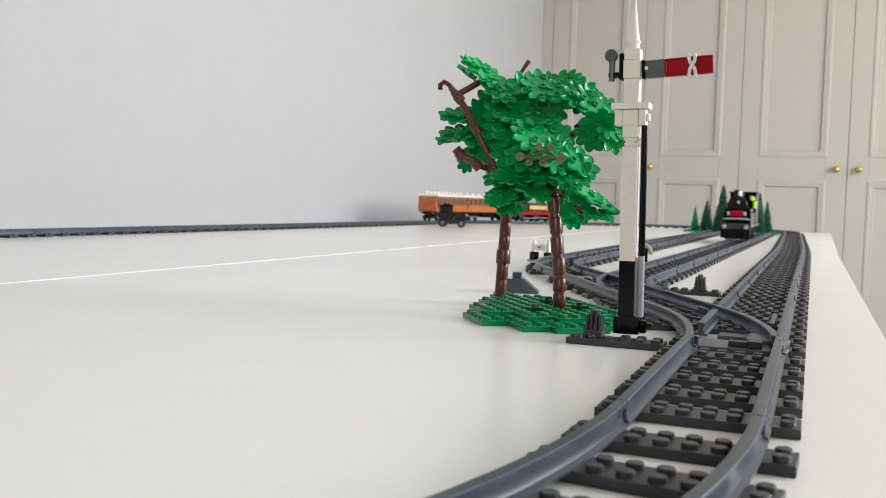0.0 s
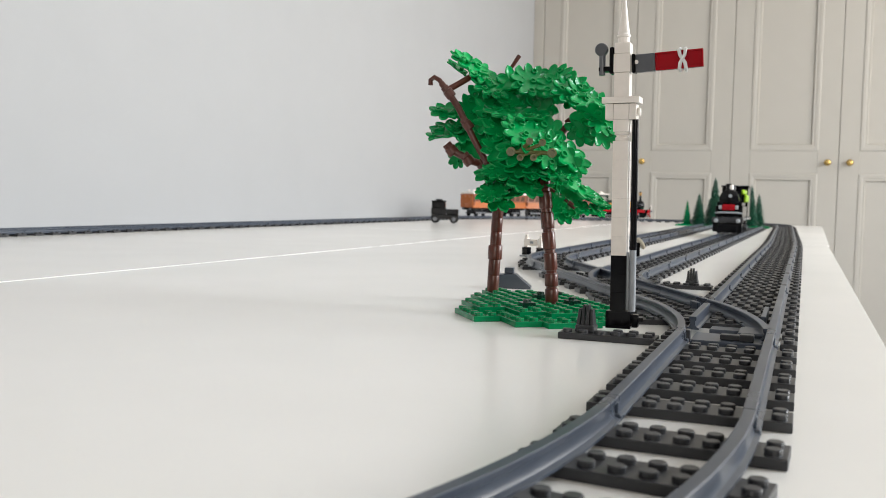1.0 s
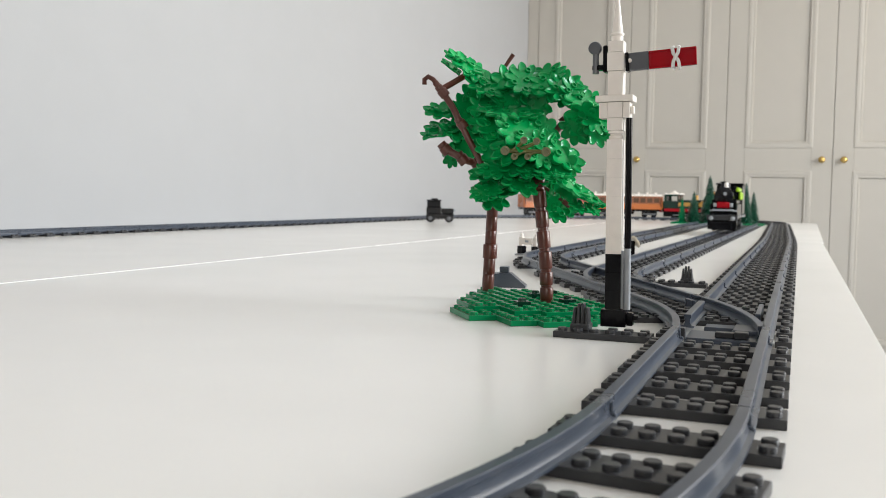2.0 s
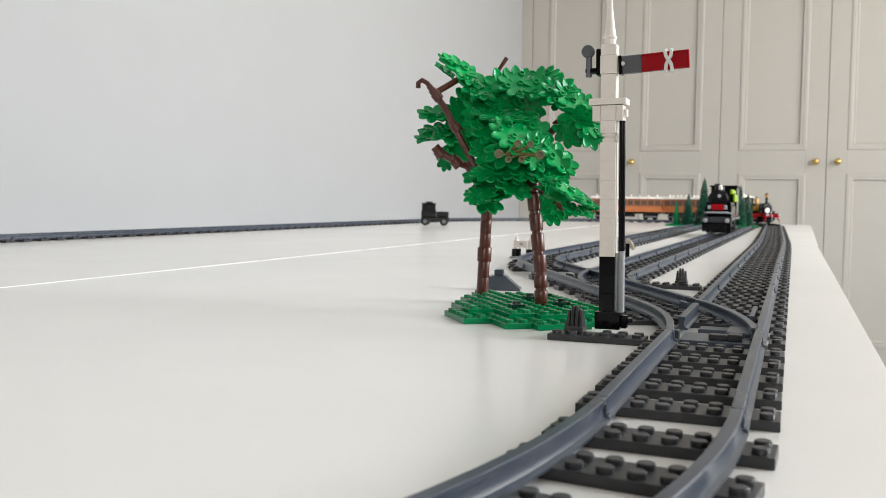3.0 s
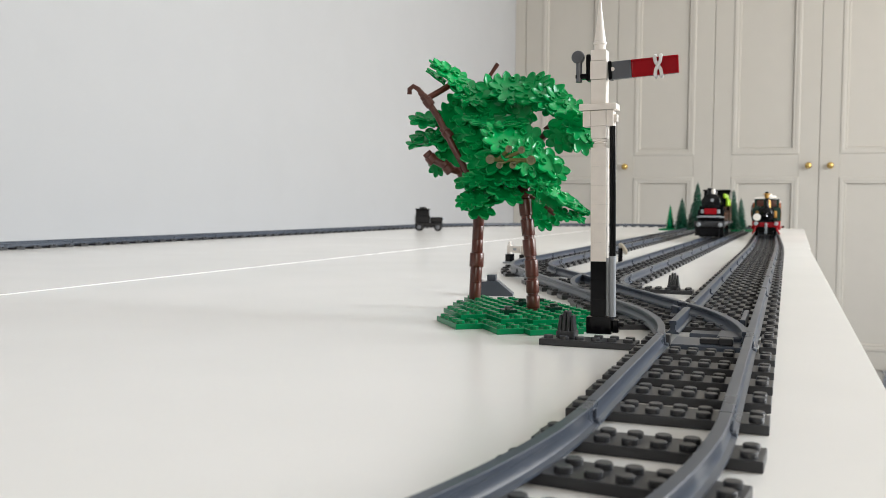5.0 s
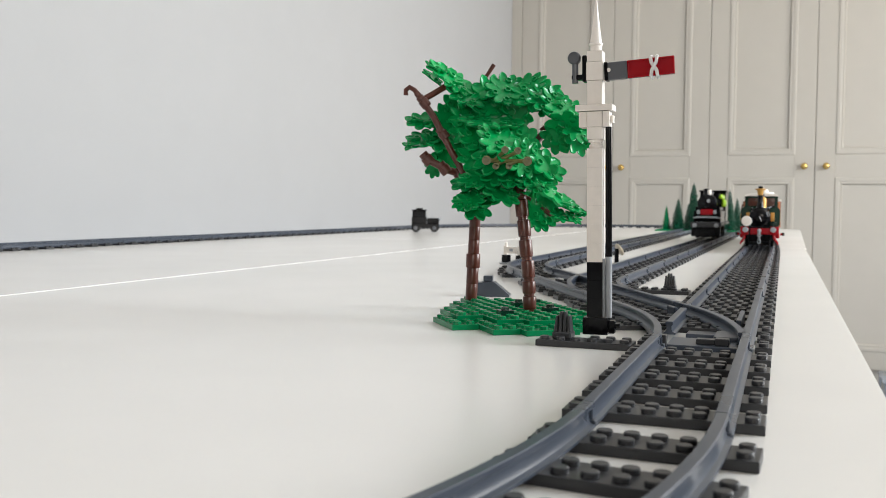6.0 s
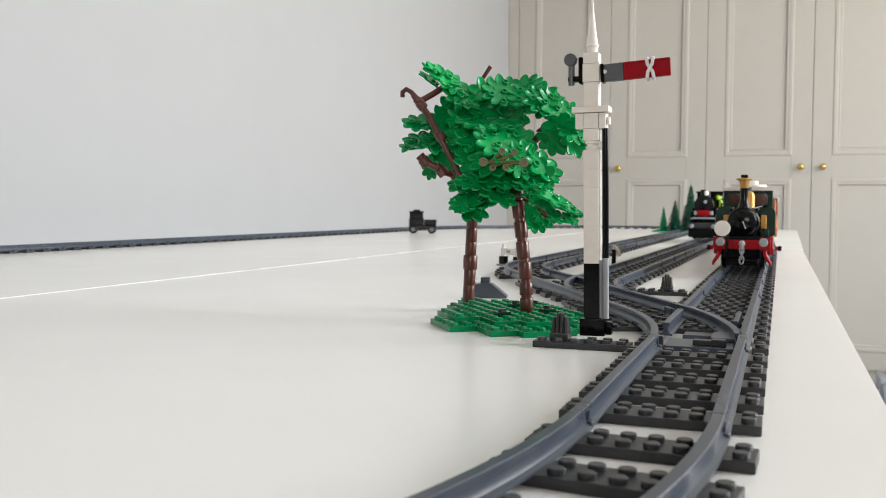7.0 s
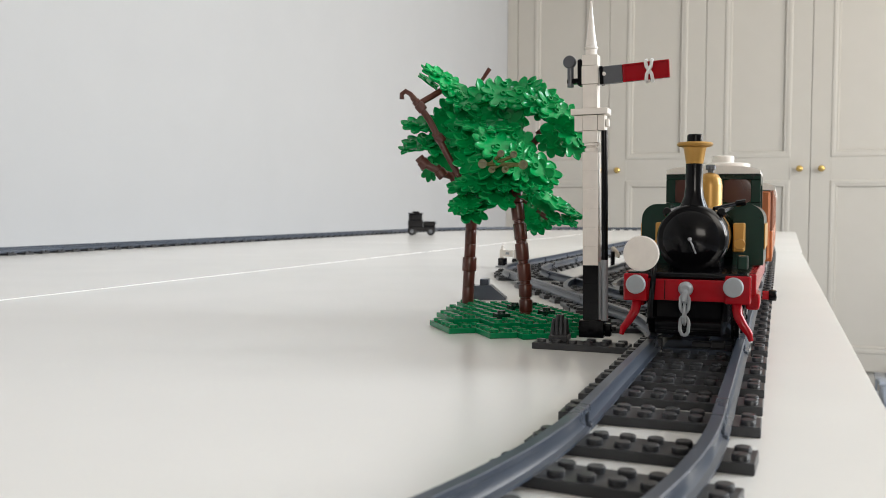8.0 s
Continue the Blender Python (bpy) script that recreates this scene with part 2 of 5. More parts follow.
def clip_mesh():
    """The clip on a rail where two pieces join."""
    bm = bmesh.new()
    add_box(bm, -0.0035, 0.0035, -0.0022, 0.0022, 0.0028, 0.0050, bev=0.0004)
    add_box(bm, -0.0023, 0.0023, -0.0009, 0.0009, 0.0048, 0.0084, bev=0.0003)
    me = bpy.data.meshes.new("joint_clip")
    bm.normal_update()
    bm.to_mesh(me)
    bm.free()
    me.materials.append(M_RAIL)
    return me


CLIP = clip_mesh()


def track_piece(kind, size, length, turn, m, label):
    sleepers = max(2, round(length / 0.0345))
    pitch = 0.032 if kind == "S" and length > 0.15 else length / sleepers
    tr = thing("track_straight" if kind == "S" else "track_curve", label, "toy track", m, "railway track")
    n = 1 if kind == "S" else max(3, round(length / 0.008))
    gap = 0.0003
    ss = [gap + (length - 2 * gap) * i / n for i in range(n + 1)]
    for sx in (-1, 1):
        bm = bmesh.new()
        prof = [(x + sx * 0.02, z) for x, z in RAIL_PROF]
        add_sweep(bm, prof, [along(kind, s, size, turn) for s in ss])
        part("rail", bm, M_RAIL, tr, "smooth dark grey rail", smooth=True)
    for sx in (-1, 1):
        share("joint_clip", CLIP, tr, along(kind, 0.0028, size, turn) @ pose(sx * 0.02, 0, 0))
    for i in range(sleepers):
        share("sleeper", SLEEPER, tr, along(kind, pitch * (i + 0.5), size, turn))
    return tr


class Layer:
    """Lays track piece after piece from a pose."""
    made = {}

    def __init__(self, m):
        self.m = m

    def lay(self, kind, size=0.0, length=0.128, turn=1, count=1):
        for _ in range(count):
            key = (kind, size, round(length, 4), turn)
            if key in Layer.made:
                copy_thing(Layer.made[key], self.m)
            else:
                word = "straight" if kind == "S" else "curved"
                Layer.made[key] = track_piece(kind, size, length, turn, self.m, "dark grey plastic %s toy railway track with studded sleepers" % word)
            self.m = self.m @ along(kind, length, size, turn)
        return self


R_NEAR, R_RIGHT, R_LEFT = 0.43, 0.38, 0.632
PIECE, N_MAIN = 0.129412, 17
BEND = 1 / 3               # degrees by which the line bends at each of three slack joints
near = Layer(pose(0, 0, 0, 0, 0, 180)).lay("S", 0, 0.168).lay("C", R_NEAR, 0.142, -1, 3)
main = Layer(pose(0, 0.272, 0))
for piece in range(N_MAIN):
    main.lay("S", 0, PIECE)
    if piece in (5, 6, 7):
        main.m = main.m @ pose(0, 0, 0, 0, 0, BEND)
main.lay("C", R_RIGHT, R_RIGHT * radians(17.8), 1, 5).lay("C", R_LEFT, R_LEFT * radians(11.25), 1, 8).lay("S", count=22)

# ---- sidings ----
DIV = 28.0     # angle of the diverging line


def arc_pose(s):
    """Centre line of the diverging road: an arc of 28 degrees, then straight on."""
    la = 0.32 * radians(DIV)
    base = pose(0, -0.02, 0)
    if s <= la:
        return base @ along("C", s, 0.32, 1)
    return base @ along("C", la, 0.32, 1) @ pose(0, s - la, 0)


LA = 0.32 * radians(DIV)


def road_rail(bm, side, f, s0, s1, n):
    prof = [(x + side * 0.02, z) for x, z in RAIL_PROF]
    add_sweep(bm, prof, [f(s0 + (s1 - s0) * i / n) for i in range(n + 1)])


def siding_arc(base, s):
    return base @ along("C", s, 0.32, -1)


def add_bar(bm, x0, y0, x1, y1, w, z0, z1, bev=0.0004):
    """An upright bar from one plan point to another."""
    d = Vector((x1 - x0, y1 - y0))
    m = pose(x0, y0, 0, 0, 0, math.degrees(math.atan2(-d.x, d.y)))
    return add_box(bm, -w / 2, w / 2, 0, d.length, z0, z1, bev=bev, m=m)


def lever_block(m, parent, lx=-0.012):
    """The studded side plate with the ribbed throw lever of a switch."""
    bm = bmesh.new()
    add_box(bm, -0.024, 0.024, -0.008, 0.008, 0, PL, bev=0.0003, m=m)
    for i in range(6):
        for y in (-0.004, 0.004):
            if not (y > 0 and abs(-0.02 + 0.008 * i - lx) < 0.009):
                add_stud(bm, -0.02 + 0.008 * i, y, PL, 12, m)
    part("side_plate", bm, M_TIE, parent)
    bm = bmesh.new()
    for i, dx in enumerate((-0.0036, -0.0012, 0.0012, 0.0036)):
        h = 0.0135 if i in (1, 2) else 0.0115
        vs = add_box(bm, -0.0011, 0.0011, -0.0042, 0.0042, PL, PL + h, bev=0.0004)
        for v in vs:
            k = 1 - 0.45 * (v.co.z - PL) / h
            v.co = m @ Vector((v.co.x * k + dx * (0.65 + 0.35 * k) + lx, v.co.y * k + 0.003, v.co.z))
    add_box(bm, lx - 0.0048, lx + 0.0048, -0.002, 0.008, PL, PL + 0.0035, bev=0.0005, m=m)
    part("lever", bm, M_TIE, parent, "ribbed dark grey throw lever")


def switch_near():
    sw = thing("track_switch", "dark grey plastic railway switch with a ribbed lever", "toy track", None, "railway track")
    f0 = lambda s: pose(0, s, 0)
    bm = bmesh.new()
    road_rail(bm, 1, f0, 0.0003, 0.2717, 2)
    part("rail", bm, M_RAIL, sw, "outer main rail", True)
    bm = bmesh.new()
    road_rail(bm, -1, f0, 0.142, 0.2717, 2)
    part("rail", bm, M_RAIL, sw, "", True)
    bm = bmesh.new()
    road_rail(bm, -1, f0, 0.045, 0.118, 2)
    part("rail", bm, M_RAIL, sw, "short rail beside the gap", True)
    bm = bmesh.new()
    road_rail(bm, -1, arc_pose, 0.0203, 0.2427, 16)
    part("rail", bm, M_RAIL, sw, "curved diverging rail", True)
    bm = bmesh.new()
    road_rail(bm, 1, arc_pose, 0.034, 0.2427, 16)
    part("rail", bm, M_RAIL, sw, "curved diverging rail", True)
    bm = bmesh.new()       # solid bed between the points
    add_box(bm, -0.0165, 0.0165, 0.002, 0.030, 0.0012, 0.0040, bev=0.0004)
    add_box(bm, 0.004, 0.0165, 0.022, 0.047, 0.003, 0.0062, bev=0.0006)
    add_box(bm, -0.012, 0.0165, 0.052, 0.066, 0.0004, 0.0030, bev=0.0004)
    part("points_bed", bm, M_RAIL, sw, "flat grey bed under the points")
    bm = bmesh.new()
    add_box(bm, -0.003, 0.006, 0.008, 0.014, 0.0040, 0.0066, bev=0.0004)
    add_box(bm, 0.006, 0.0125, 0.006, 0.013, 0.0040, 0.0074, bev=0.0004)
    add_box(bm, -0.024, -0.016, -0.001, 0.005, 0.0030, 0.0088, bev=0.0004)
    part("points_slide", bm, M_TIE, sw)
    bm = bmesh.new()       # guard and wing bars at the crossing
    add_box(bm, 0.0125, 0.0152, 0.075, 0.128, 0.003, 0.0088, bev=0.0004)
    part("guard_rail", bm, M_RAIL, sw)
    bm = bmesh.new()
    add_bar(bm, -0.0255, 0.128, -0.031, 0.139, 0.0022, 0.003, 0.0088)
    part("guard_rail", bm, M_RAIL, sw)
    for y in (0.085, 0.117, 0.149, 0.181, 0.213, 0.245):
        share("sleeper", SLEEPER, sw, pose(0, y, -0.0002 if y < 0.15 else 0))
    for s in (0.115, 0.147, 0.179, 0.211, 0.229):
        share("sleeper", SLEEPER, sw, arc_pose(s) @ pose(-0.004 - 0.02 * max(0, 0.15 - s) / 0.05, 0, -0.0004))
    for y in (0.022, 0.054):   # outer sleeper ends beside the bed
        bm = bmesh.new()
        add_box(bm, 0.0242, 0.0319, y - 0.008, y + 0.008, 0, PL, bev=0.0003)
        add_stud(bm, 0.028, y - 0.004, PL)
        add_stud(bm, 0.028, y + 0.004, PL)
        part("sleeper_end", bm, M_TIE, sw)
        bm = bmesh.new()
        add_box(bm, -0.0319, -0.0242, y - 0.008, y + 0.008, 0, PL, bev=0.0003)
        add_stud(bm, -0.028, y - 0.004, PL)
        add_stud(bm, -0.028, y + 0.004, PL)
        part("sleeper_end", bm, M_TIE, sw)
    lever_block(pose(-0.0565, 0.006, 0), sw)
    return sw


switch_near()

S_BR = 0.243
S_END = LA + math.hypot(0.192 - 0.0375, 0.420 - 0.130)
A2 = arc_pose(S_BR)


def switch_far():
    sw = thing("track_switch", "dark grey plastic railway switch leading to two sidings", "toy track", None, "railway track")
    for side in (-1, 1):
        bm = bmesh.new()
        road_rail(bm, side, arc_pose, S_BR + 0.0003, S_END - 0.0003, 2)
        part("rail", bm, M_RAIL, sw, "", True)
    for side in (-1, 1):
        bm = bmesh.new()
        road_rail(bm, side, lambda s: siding_arc(A2, s), 0.012, LA - 0.0003, 14)
        part("rail", bm, M_RAIL, sw, "curved diverging rail", True)
    n = 6
    for i in range(n):
        share("sleeper", SLEEPER, sw, arc_pose(S_BR + 0.008 + i * 0.032))
    for i in (2, 3, 4):
        share("sleeper", SLEEPER, sw, siding_arc(A2, 0.012 + i * 0.032) @ pose(0.003, 0, -0.0003))
    lever_block(pose(-0.0585, 0.312, 0), sw, 0.008)
    return sw


switch_far()
m3 = arc_pose(S_END)
Layer(m3).lay("C", 0.32, LA, -1).lay("S", count=14)
m2 = siding_arc(A2, LA)
Layer(m2 @ pose(0, 0, 0, 0, 0, -0.5)).lay("S", count=15)


# ---- train ----
ROUTE = [("S", 0, 0.272 + 6 * PIECE, 0), ("S", 0, PIECE, BEND), ("S", 0, PIECE, BEND), ("S", 0, 9 * PIECE, BEND),
         ("C", R_RIGHT, R_RIGHT * radians(89), 0), ("C", R_LEFT, R_LEFT * radians(90), 0), ("S", 0, 9.0, 0)]


def path_pose(s):
    """Pose on the running line at s metres from the near switch, facing the way the train runs."""
    m = Matrix.Identity(4)
    for kind, size, length, bend in ROUTE:
        m = m @ pose(0, 0, 0, 0, 0, bend)
        if s <= length:
            break
        m = m @ along(kind, length, size)
        s -= length
    return m @ along(kind, s, size) @ pose(0, 0, 0.0098, 0, 0, 180)


def chord(s, a, b):
    """Pose of a body whose wheels at a and b metres behind s rest on the line."""
    p, q = path_pose(s + a).translation, path_pose(s + b).translation
    d = p - q
    return pose(*((p + q) / 2), 0, 0, math.degrees(math.atan2(-d.x, d.y)))


RUN = [(0.0, 3.49), (0.5, 3.31), (1.0, 3.14), (1.5, 2.985), (2.0, 2.865), (2.5, 2.735), (3.0, 2.58), (3.5, 2.375), (4.0, 2.14), (4.5, 1.885), (5.0, 1.615),
       (5.5, 1.335), (6.0, 1.052), (6.5, 0.775), (7.0, 0.505), (7.5, 0.228), (8.0, -0.041)]   # seconds, place of the buffers on the line


# ---- cupboards ----
def panel_ring(bm, x0, x1, z0, z1, y, w, proud):
    """A mitred moulding round a recessed panel, facing -y."""
    o = [(x0, z0), (x1, z0), (x1, z1), (x0, z1)]
    steps = ((0.0, 0.0), (0.004, -proud), (w * 0.5, -proud), (w * 0.62, -proud * 0.35), (w * 0.85, -proud * 0.55), (w, 0.0088))
    rings = []
    for d, dy in steps:
        rings.append([bm.verts.new((x + (d if x == x0 else -d), y + dy, z + (d if z == z0 else -d))) for x, z in o])
    for a, b in zip(rings, rings[1:]):
        for i in range(4):
            bm.faces.new((a[i], a[(i + 1) % 4], b[(i + 1) % 4], b[i]))


def box_of(name, mat, parent, x0, x1, y0, y1, z0, z1, bev=0.0):
    bm = bmesh.new()
    add_box(bm, x0, x1, y0, y1, z0, z1, bev=bev)
    return part(name, bm, mat, parent)


def door_leaf(parent, x0, x1, z0, z1, splits, knob_x, knob_z, stile):
    y = Y_CUP
    leaf = box_of("door", M_CUP, parent, x0 + 0.0011, x1 - 0.0011, y + 0.009, y + 0.026, z0, z1)
    xs = (x0 + stile, x1 - stile)
    box_of("stile", M_CUP, leaf, x0 + 0.0011, xs[0], y, y + 0.0089, z0, z1, 0.0015)
    box_of("stile", M_CUP, leaf, xs[1], x1 - 0.0011, y, y + 0.0089, z0, z1, 0.0015)
    edges = [z0] + [v for ab in splits for v in ab] + [z1]
    for a, b in zip(edges[::2], edges[1::2]):
        box_of("door_rail", M_CUP, leaf, xs[0], xs[1], y + 0.0003, y + 0.0089, a, b)
    for a, b in splits:
        bm = bmesh.new()
        panel_ring(bm, xs[0] - 0.004, xs[1] + 0.004, a - 0.004, b + 0.004, y, 0.034, 0.0035)
        part("moulding", bm, M_CUP, leaf)
    bm = bmesh.new()
    m = pose(knob_x, y, knob_z, 90)
    add_turn(bm, [(0.012, -0.001), (0.012, 0.002), (0.006, 0.004), (0.005, 0.012), (0.009, 0.016), (0.0145, 0.021), (0.0155, 0.026), (0.013, 0.031), (0.007, 0.034)], 24, m)
    part("knob", bm, M_BRASS, leaf, "round polished brass knob", True)
    return leaf


def build_cupboards():
    gaps = [-1.245, -0.773, -0.31, 0.164, 0.638, 1.112]
    zb, zt = -0.66, 1.72
    for i in range(5):
        x0, x1 = gaps[i], gaps[i + 1]
        cb = thing("cupboard", "built-in cupboard with a warm grey painted panelled door", "cupboard", None, "wall of cupboards")
        bm = bmesh.new()
        add_box(bm, x0 + 0.001, x1 - 0.001, Y_CUP + 0.03, Y_CUP + 0.58, zb - 0.0, zt + 0.05)
        part("carcass", bm, M_CUP, cb)
        kx = x1 - 0.046 if i % 2 == 0 else x0 + 0.048
        if i == 0:
            kx = x1 - 0.04
        door_leaf(cb, x0, x1, zb, zt, [(-0.575, 0.215), (0.327, 1.62)], kx, 0.27, 0.09)
    plain("trim_cupboard_side", [(X_WALL + 0.001, -1.2465, Y_CUP - 0.004, Y_CUP + 0.58, Z_FLOOR, Z_CEIL)], M_CUP, "painted filler strip between wall and cupboards", "trim", 0.001)
    plain("baseboard_cupboard", [(-1.245, 1.112, Y_CUP + 0.02, Y_CUP + 0.05, Z_FLOOR, -0.6605)], M_CUP, "painted plinth under the cupboards", "baseboard", 0.002)
    plain("trim_cupboard_top", [(-1.245, 1.112, Y_CUP - 0.01, Y_CUP + 0.58, 1.771, Z_CEIL)], M_CUP, "painted cornice above the cupboards", "trim", 0.002)
    plain("wall_cupboard_end", [(1.1135, X_RIGHT, Y_CUP + 0.1, Y_CUP + 0.25, Z_FLOOR, Z_CEIL)], M_WALL, "painted wall beside the cupboards", "wall")


build_cupboards()


def storage_box():
    st = thing("storage_box", "clear blue-grey plastic storage box with a lid on the floor", "storage box", pose(0.592, 3.86, Z_FLOOR) @ Matrix.Diagonal((1, 0.6, 1, 1)))
    clear = material("clear_plastic", (0.6, 0.66, 0.75), 0.15, vary=0.03, trans=0.55)
    bm = bmesh.new()
    vs = add_box(bm, -0.14, 0.2, -0.2, 0.2, 0, 0.09, bev=0.012, seg=3)
    for v in vs:
        v.co.x *= 0.9 + 0.1 * v.co.z / 0.09
    part("body", bm, clear, st, "", True)
    bm = bmesh.new()
    add_box(bm, -0.15, 0.21, -0.21, 0.21, 0.0905, 0.108, bev=0.008, seg=3)
    add_box(bm, -0.11, 0.17, -0.17, 0.17, 0.1085, 0.114, bev=0.003, seg=2)
    part("lid", bm, clear, st, "ribbed translucent lid", True)
    for x in (-0.154, 0.206):
        bm = bmesh.new()
        add_box(bm, x, x + 0.008, -0.04, 0.04, 0.05, 0.1, bev=0.003, seg=2)
        part("clip", bm, clear, st)


storage_box()


# ---- semaphore signal ----
def build_signal():
    sg = thing("semaphore_signal", "white and black toy semaphore signal with a raised red arm", "signal", pose(-0.0558, 0.029, PL, 0, -0.9, 0))
    h = 0.004
    # black foot
    bm = bmesh.new()
    add_box(bm, -0.0062, 0.0068, -0.0042, 0.0042, 0.0002, 0.0092, bev=0.0002)
    part("base", bm, M_BLACK, sg, "black brick foot")
    bm = bmesh.new()
    add_box(bm, 0.0071, 0.0102, -0.0022, 0.0022, 0.0008, 0.0076, bev=0.0004)
    add_rod(bm, (0.0102, 0, 0.0048), (0.0126, 0, 0.0048), 0.0012, 10)
    part("bracket", bm, M_BLACK, sg)
    z = 0.0094
    for i in range(3):
        bm = bmesh.new()
        add_box(bm, -h, h, -h, h, z + 0.00002, z + BR - 0.00002, bev=0.0001)
        part("brick", bm, M_BLACK, sg, "glossy black brick of the post")
        z += BR
    for i in range(6):
        bm = bmesh.new()
        add_box(bm, -h, h, -h, h, z + 0.00002, z + BR * 1.03 - 0.00002, bev=0.00008)
        part("brick", bm, M_WHITE, sg, "white brick of the post")
        z += BR * 1.03
    # round neck
    bm = bmesh.new()
    add_turn(bm, [(0.0032, z), (0.0036, z + 0.0006), (0.0036, z + 0.0018), (0.0028, z + 0.0024), (0.0028, z + 0.003), (0.0039, z + 0.0034), (0.0039, z + 0.0046)], 24)
    part("neck", bm, M_WHITE, sg, "", True)
    z += 0.0047
    bm = bmesh.new()
    add_box(bm, -h, h, -h, h, z, 0.1085, bev=0.0002)
    part("brick", bm, M_WHITE, sg)
    # bracket box under the platform, with its slanted panel
    bm = bmesh.new()
    add_box(bm, -0.0082, -0.0041, -0.004, 0.004, 0.1085, 0.1165, bev=0.0002)
    part("panel", bm, M_WHITE, sg)
    bm = bmesh.new()
    add_box(bm, 0.0041, 0.0076, -0.004, 0.004, 0.1085, 0.1165, bev=0.0002)
    part("panel", bm, M_WHITE, sg)
    bm = bmesh.new()
    vs = add_box(bm, -0.0039, 0.0039, -0.0043, 0.004, 0.1086, 0.1165, bev=0.0002)
    part("panel", bm, M_WHITE, sg)
    bm = bmesh.new()
    add_box(bm, 0.0078, 0.0094, -0.002, 0.002, 0.1105, 0.1145, bev=0.0003)
    part("stud", bm, M_WHITE, sg)
    bm = bmesh.new()
    add_box(bm, -0.0098, 0.0094, -0.0058, 0.0058, 0.1168, 0.1200, bev=0.0002)
    part("platform", bm, M_WHITE, sg, "white platform plate")
    for a, b, w in ((0.1202, 0.1325, 0.0039), (0.1327, 0.1421, 0.0043), (0.1423, 0.1478, 0.0040)):
        bm = bmesh.new()
        add_box(bm, -w, w, -w, w, a, b, bev=0.00018)
        part("brick", bm, M_WHITE, sg)
    bm = bmesh.new()
    zz = 0.148
    add_turn(bm, [(0.0031, zz), (0.0031, zz + 0.0026), (0.0036, zz + 0.0032), (0.0036, zz + 0.004), (0.0030, zz + 0.0045), (0.0030, zz + 0.0055), (0.0024, zz + 0.0095),
                  (0.0018, zz + 0.015), (0.0012, zz + 0.020), (0.0007, zz + 0.025), (0.0005, zz + 0.028)], 20)
    part("finial", bm, M_WHITE, sg, "pointed white finial", True)
    # working rod
    bm = bmesh.new()
    add_rod(bm, (0.0068, 0, 0.0405), (0.0068, 0, 0.1086), 0.0017, 12)
    part("rod", bm, M_BLACK, sg, "thin black working rod", True)
    bm = bmesh.new()
    add_rod(bm, (0.0069, -0.0008, 0.0092), (0.0069, -0.0008, 0.041), 0.0018, 14)
    add_rod(bm, (0.0044, -0.0018, 0.0098), (0.0044, -0.0018, 0.040), 0.0008, 8)
    part("lower_rod", bm, M_GREY, sg, "light grey lower rod", True)
    # spectacle and lamp
    bm = bmesh.new()
    m = pose(-0.0112, -0.001, 0.1450, 90)
    add_turn(bm, [(0.0030, -0.002), (0.0034, -0.0014), (0.0034, 0.0014), (0.0030, 0.002)], 20, m)
    add_rod(bm, (-0.0108, -0.001, 0.1420), (-0.0108, -0.001, 0.1318), 0.0017, 12)
    part("lamp", bm, M_DKGREY, sg, "dark grey round lamp", True)
    bm = bmesh.new()
    add_box(bm, -0.0068, -0.0044, -0.003, 0.003, 0.1322, 0.146, bev=0.0006)
    add_box(bm, -0.0125, -0.0044, -0.0024, 0.0024, 0.1335, 0.1362, bev=0.0005)
    part("lamp_bracket", bm, M_BLACK, sg)
    # arm
    arm = part("arm", bmesh.new(), M_RED, sg, "red semaphore arm with a raised frame")
    arm.matrix_basis = pose(0.0056, -0.0012, 0.1368, 0, -2.7)
    bm = bmesh.new()
    add_box(bm, 0.0111, 0.0346, -0.0011, 0.0011, -0.0045, 0.0045, bev=0.0002)
    for a, b, c, d in ((0.0111, 0.0346, -0.0045, -0.0036), (0.0111, 0.0346, 0.0036, 0.0045), (0.0111, 0.0118, -0.0036, 0.0036), (0.0339, 0.0346, -0.0036, 0.0036)):
        add_box(bm, a, b, -0.0019, -0.0010, c, d, bev=0.0002)
    add_turn(bm, [(0.0017, 0.0), (0.0017, 0.0004)], 14, pose(0.0205, -0.0011, 0, 90))
    bm.to_mesh(arm.data)
    bm.free()
    bm = bmesh.new()
    add_box(bm, 0.0012, 0.0110, -0.0022, 0.0018, -0.0045, 0.0045, bev=0.0003)
    part("arm_bracket", bm, M_DKGREY, arm, "dark grey arm bracket")
    bm = bmesh.new()
    add_box(bm, -0.0006, 0.0011, -0.003, 0.003, -0.0048, 0.0048, bev=0.0003)
    part("hinge", bm, M_BLACK, arm)
    bm = bmesh.new()
    add_turn(bm, [(0.0011, 0.0), (0.0011, 0.0004), (0.0008, 0.0006)], 14, pose(0.0016, -0.0022, 0.0006, 90))
    part("pin", bm, M_WHITE, arm)
    for sgn in (-1, 1):
        bm = bmesh.new()
        pts = [(0.0246 + sgn * 0.0016, -0.0024, 0.0046), (0.0246 + sgn * 0.0012, -0.0027, 0.002), (0.0246, -0.0028 - 0.0004 * sgn, 0.0), (0.0246 - sgn * 0.0012, -0.0027, -0.002), (0.0246 - sgn * 0.0016, -0.0024, -0.0046),
               (0.0246 - sgn * 0.0014, 0.0002, -0.0054), (0.0246 - sgn * 0.0010, 0.0018, -0.004), (0.0246 + sgn * 0.0008, 0.0020, 0.003), (0.0246 + sgn * 0.0014, 0.0002, 0.0055), (0.0246 + sgn * 0.0016, -0.0024, 0.0046)]
        add_tube(bm, pts, 0.0009, 8)
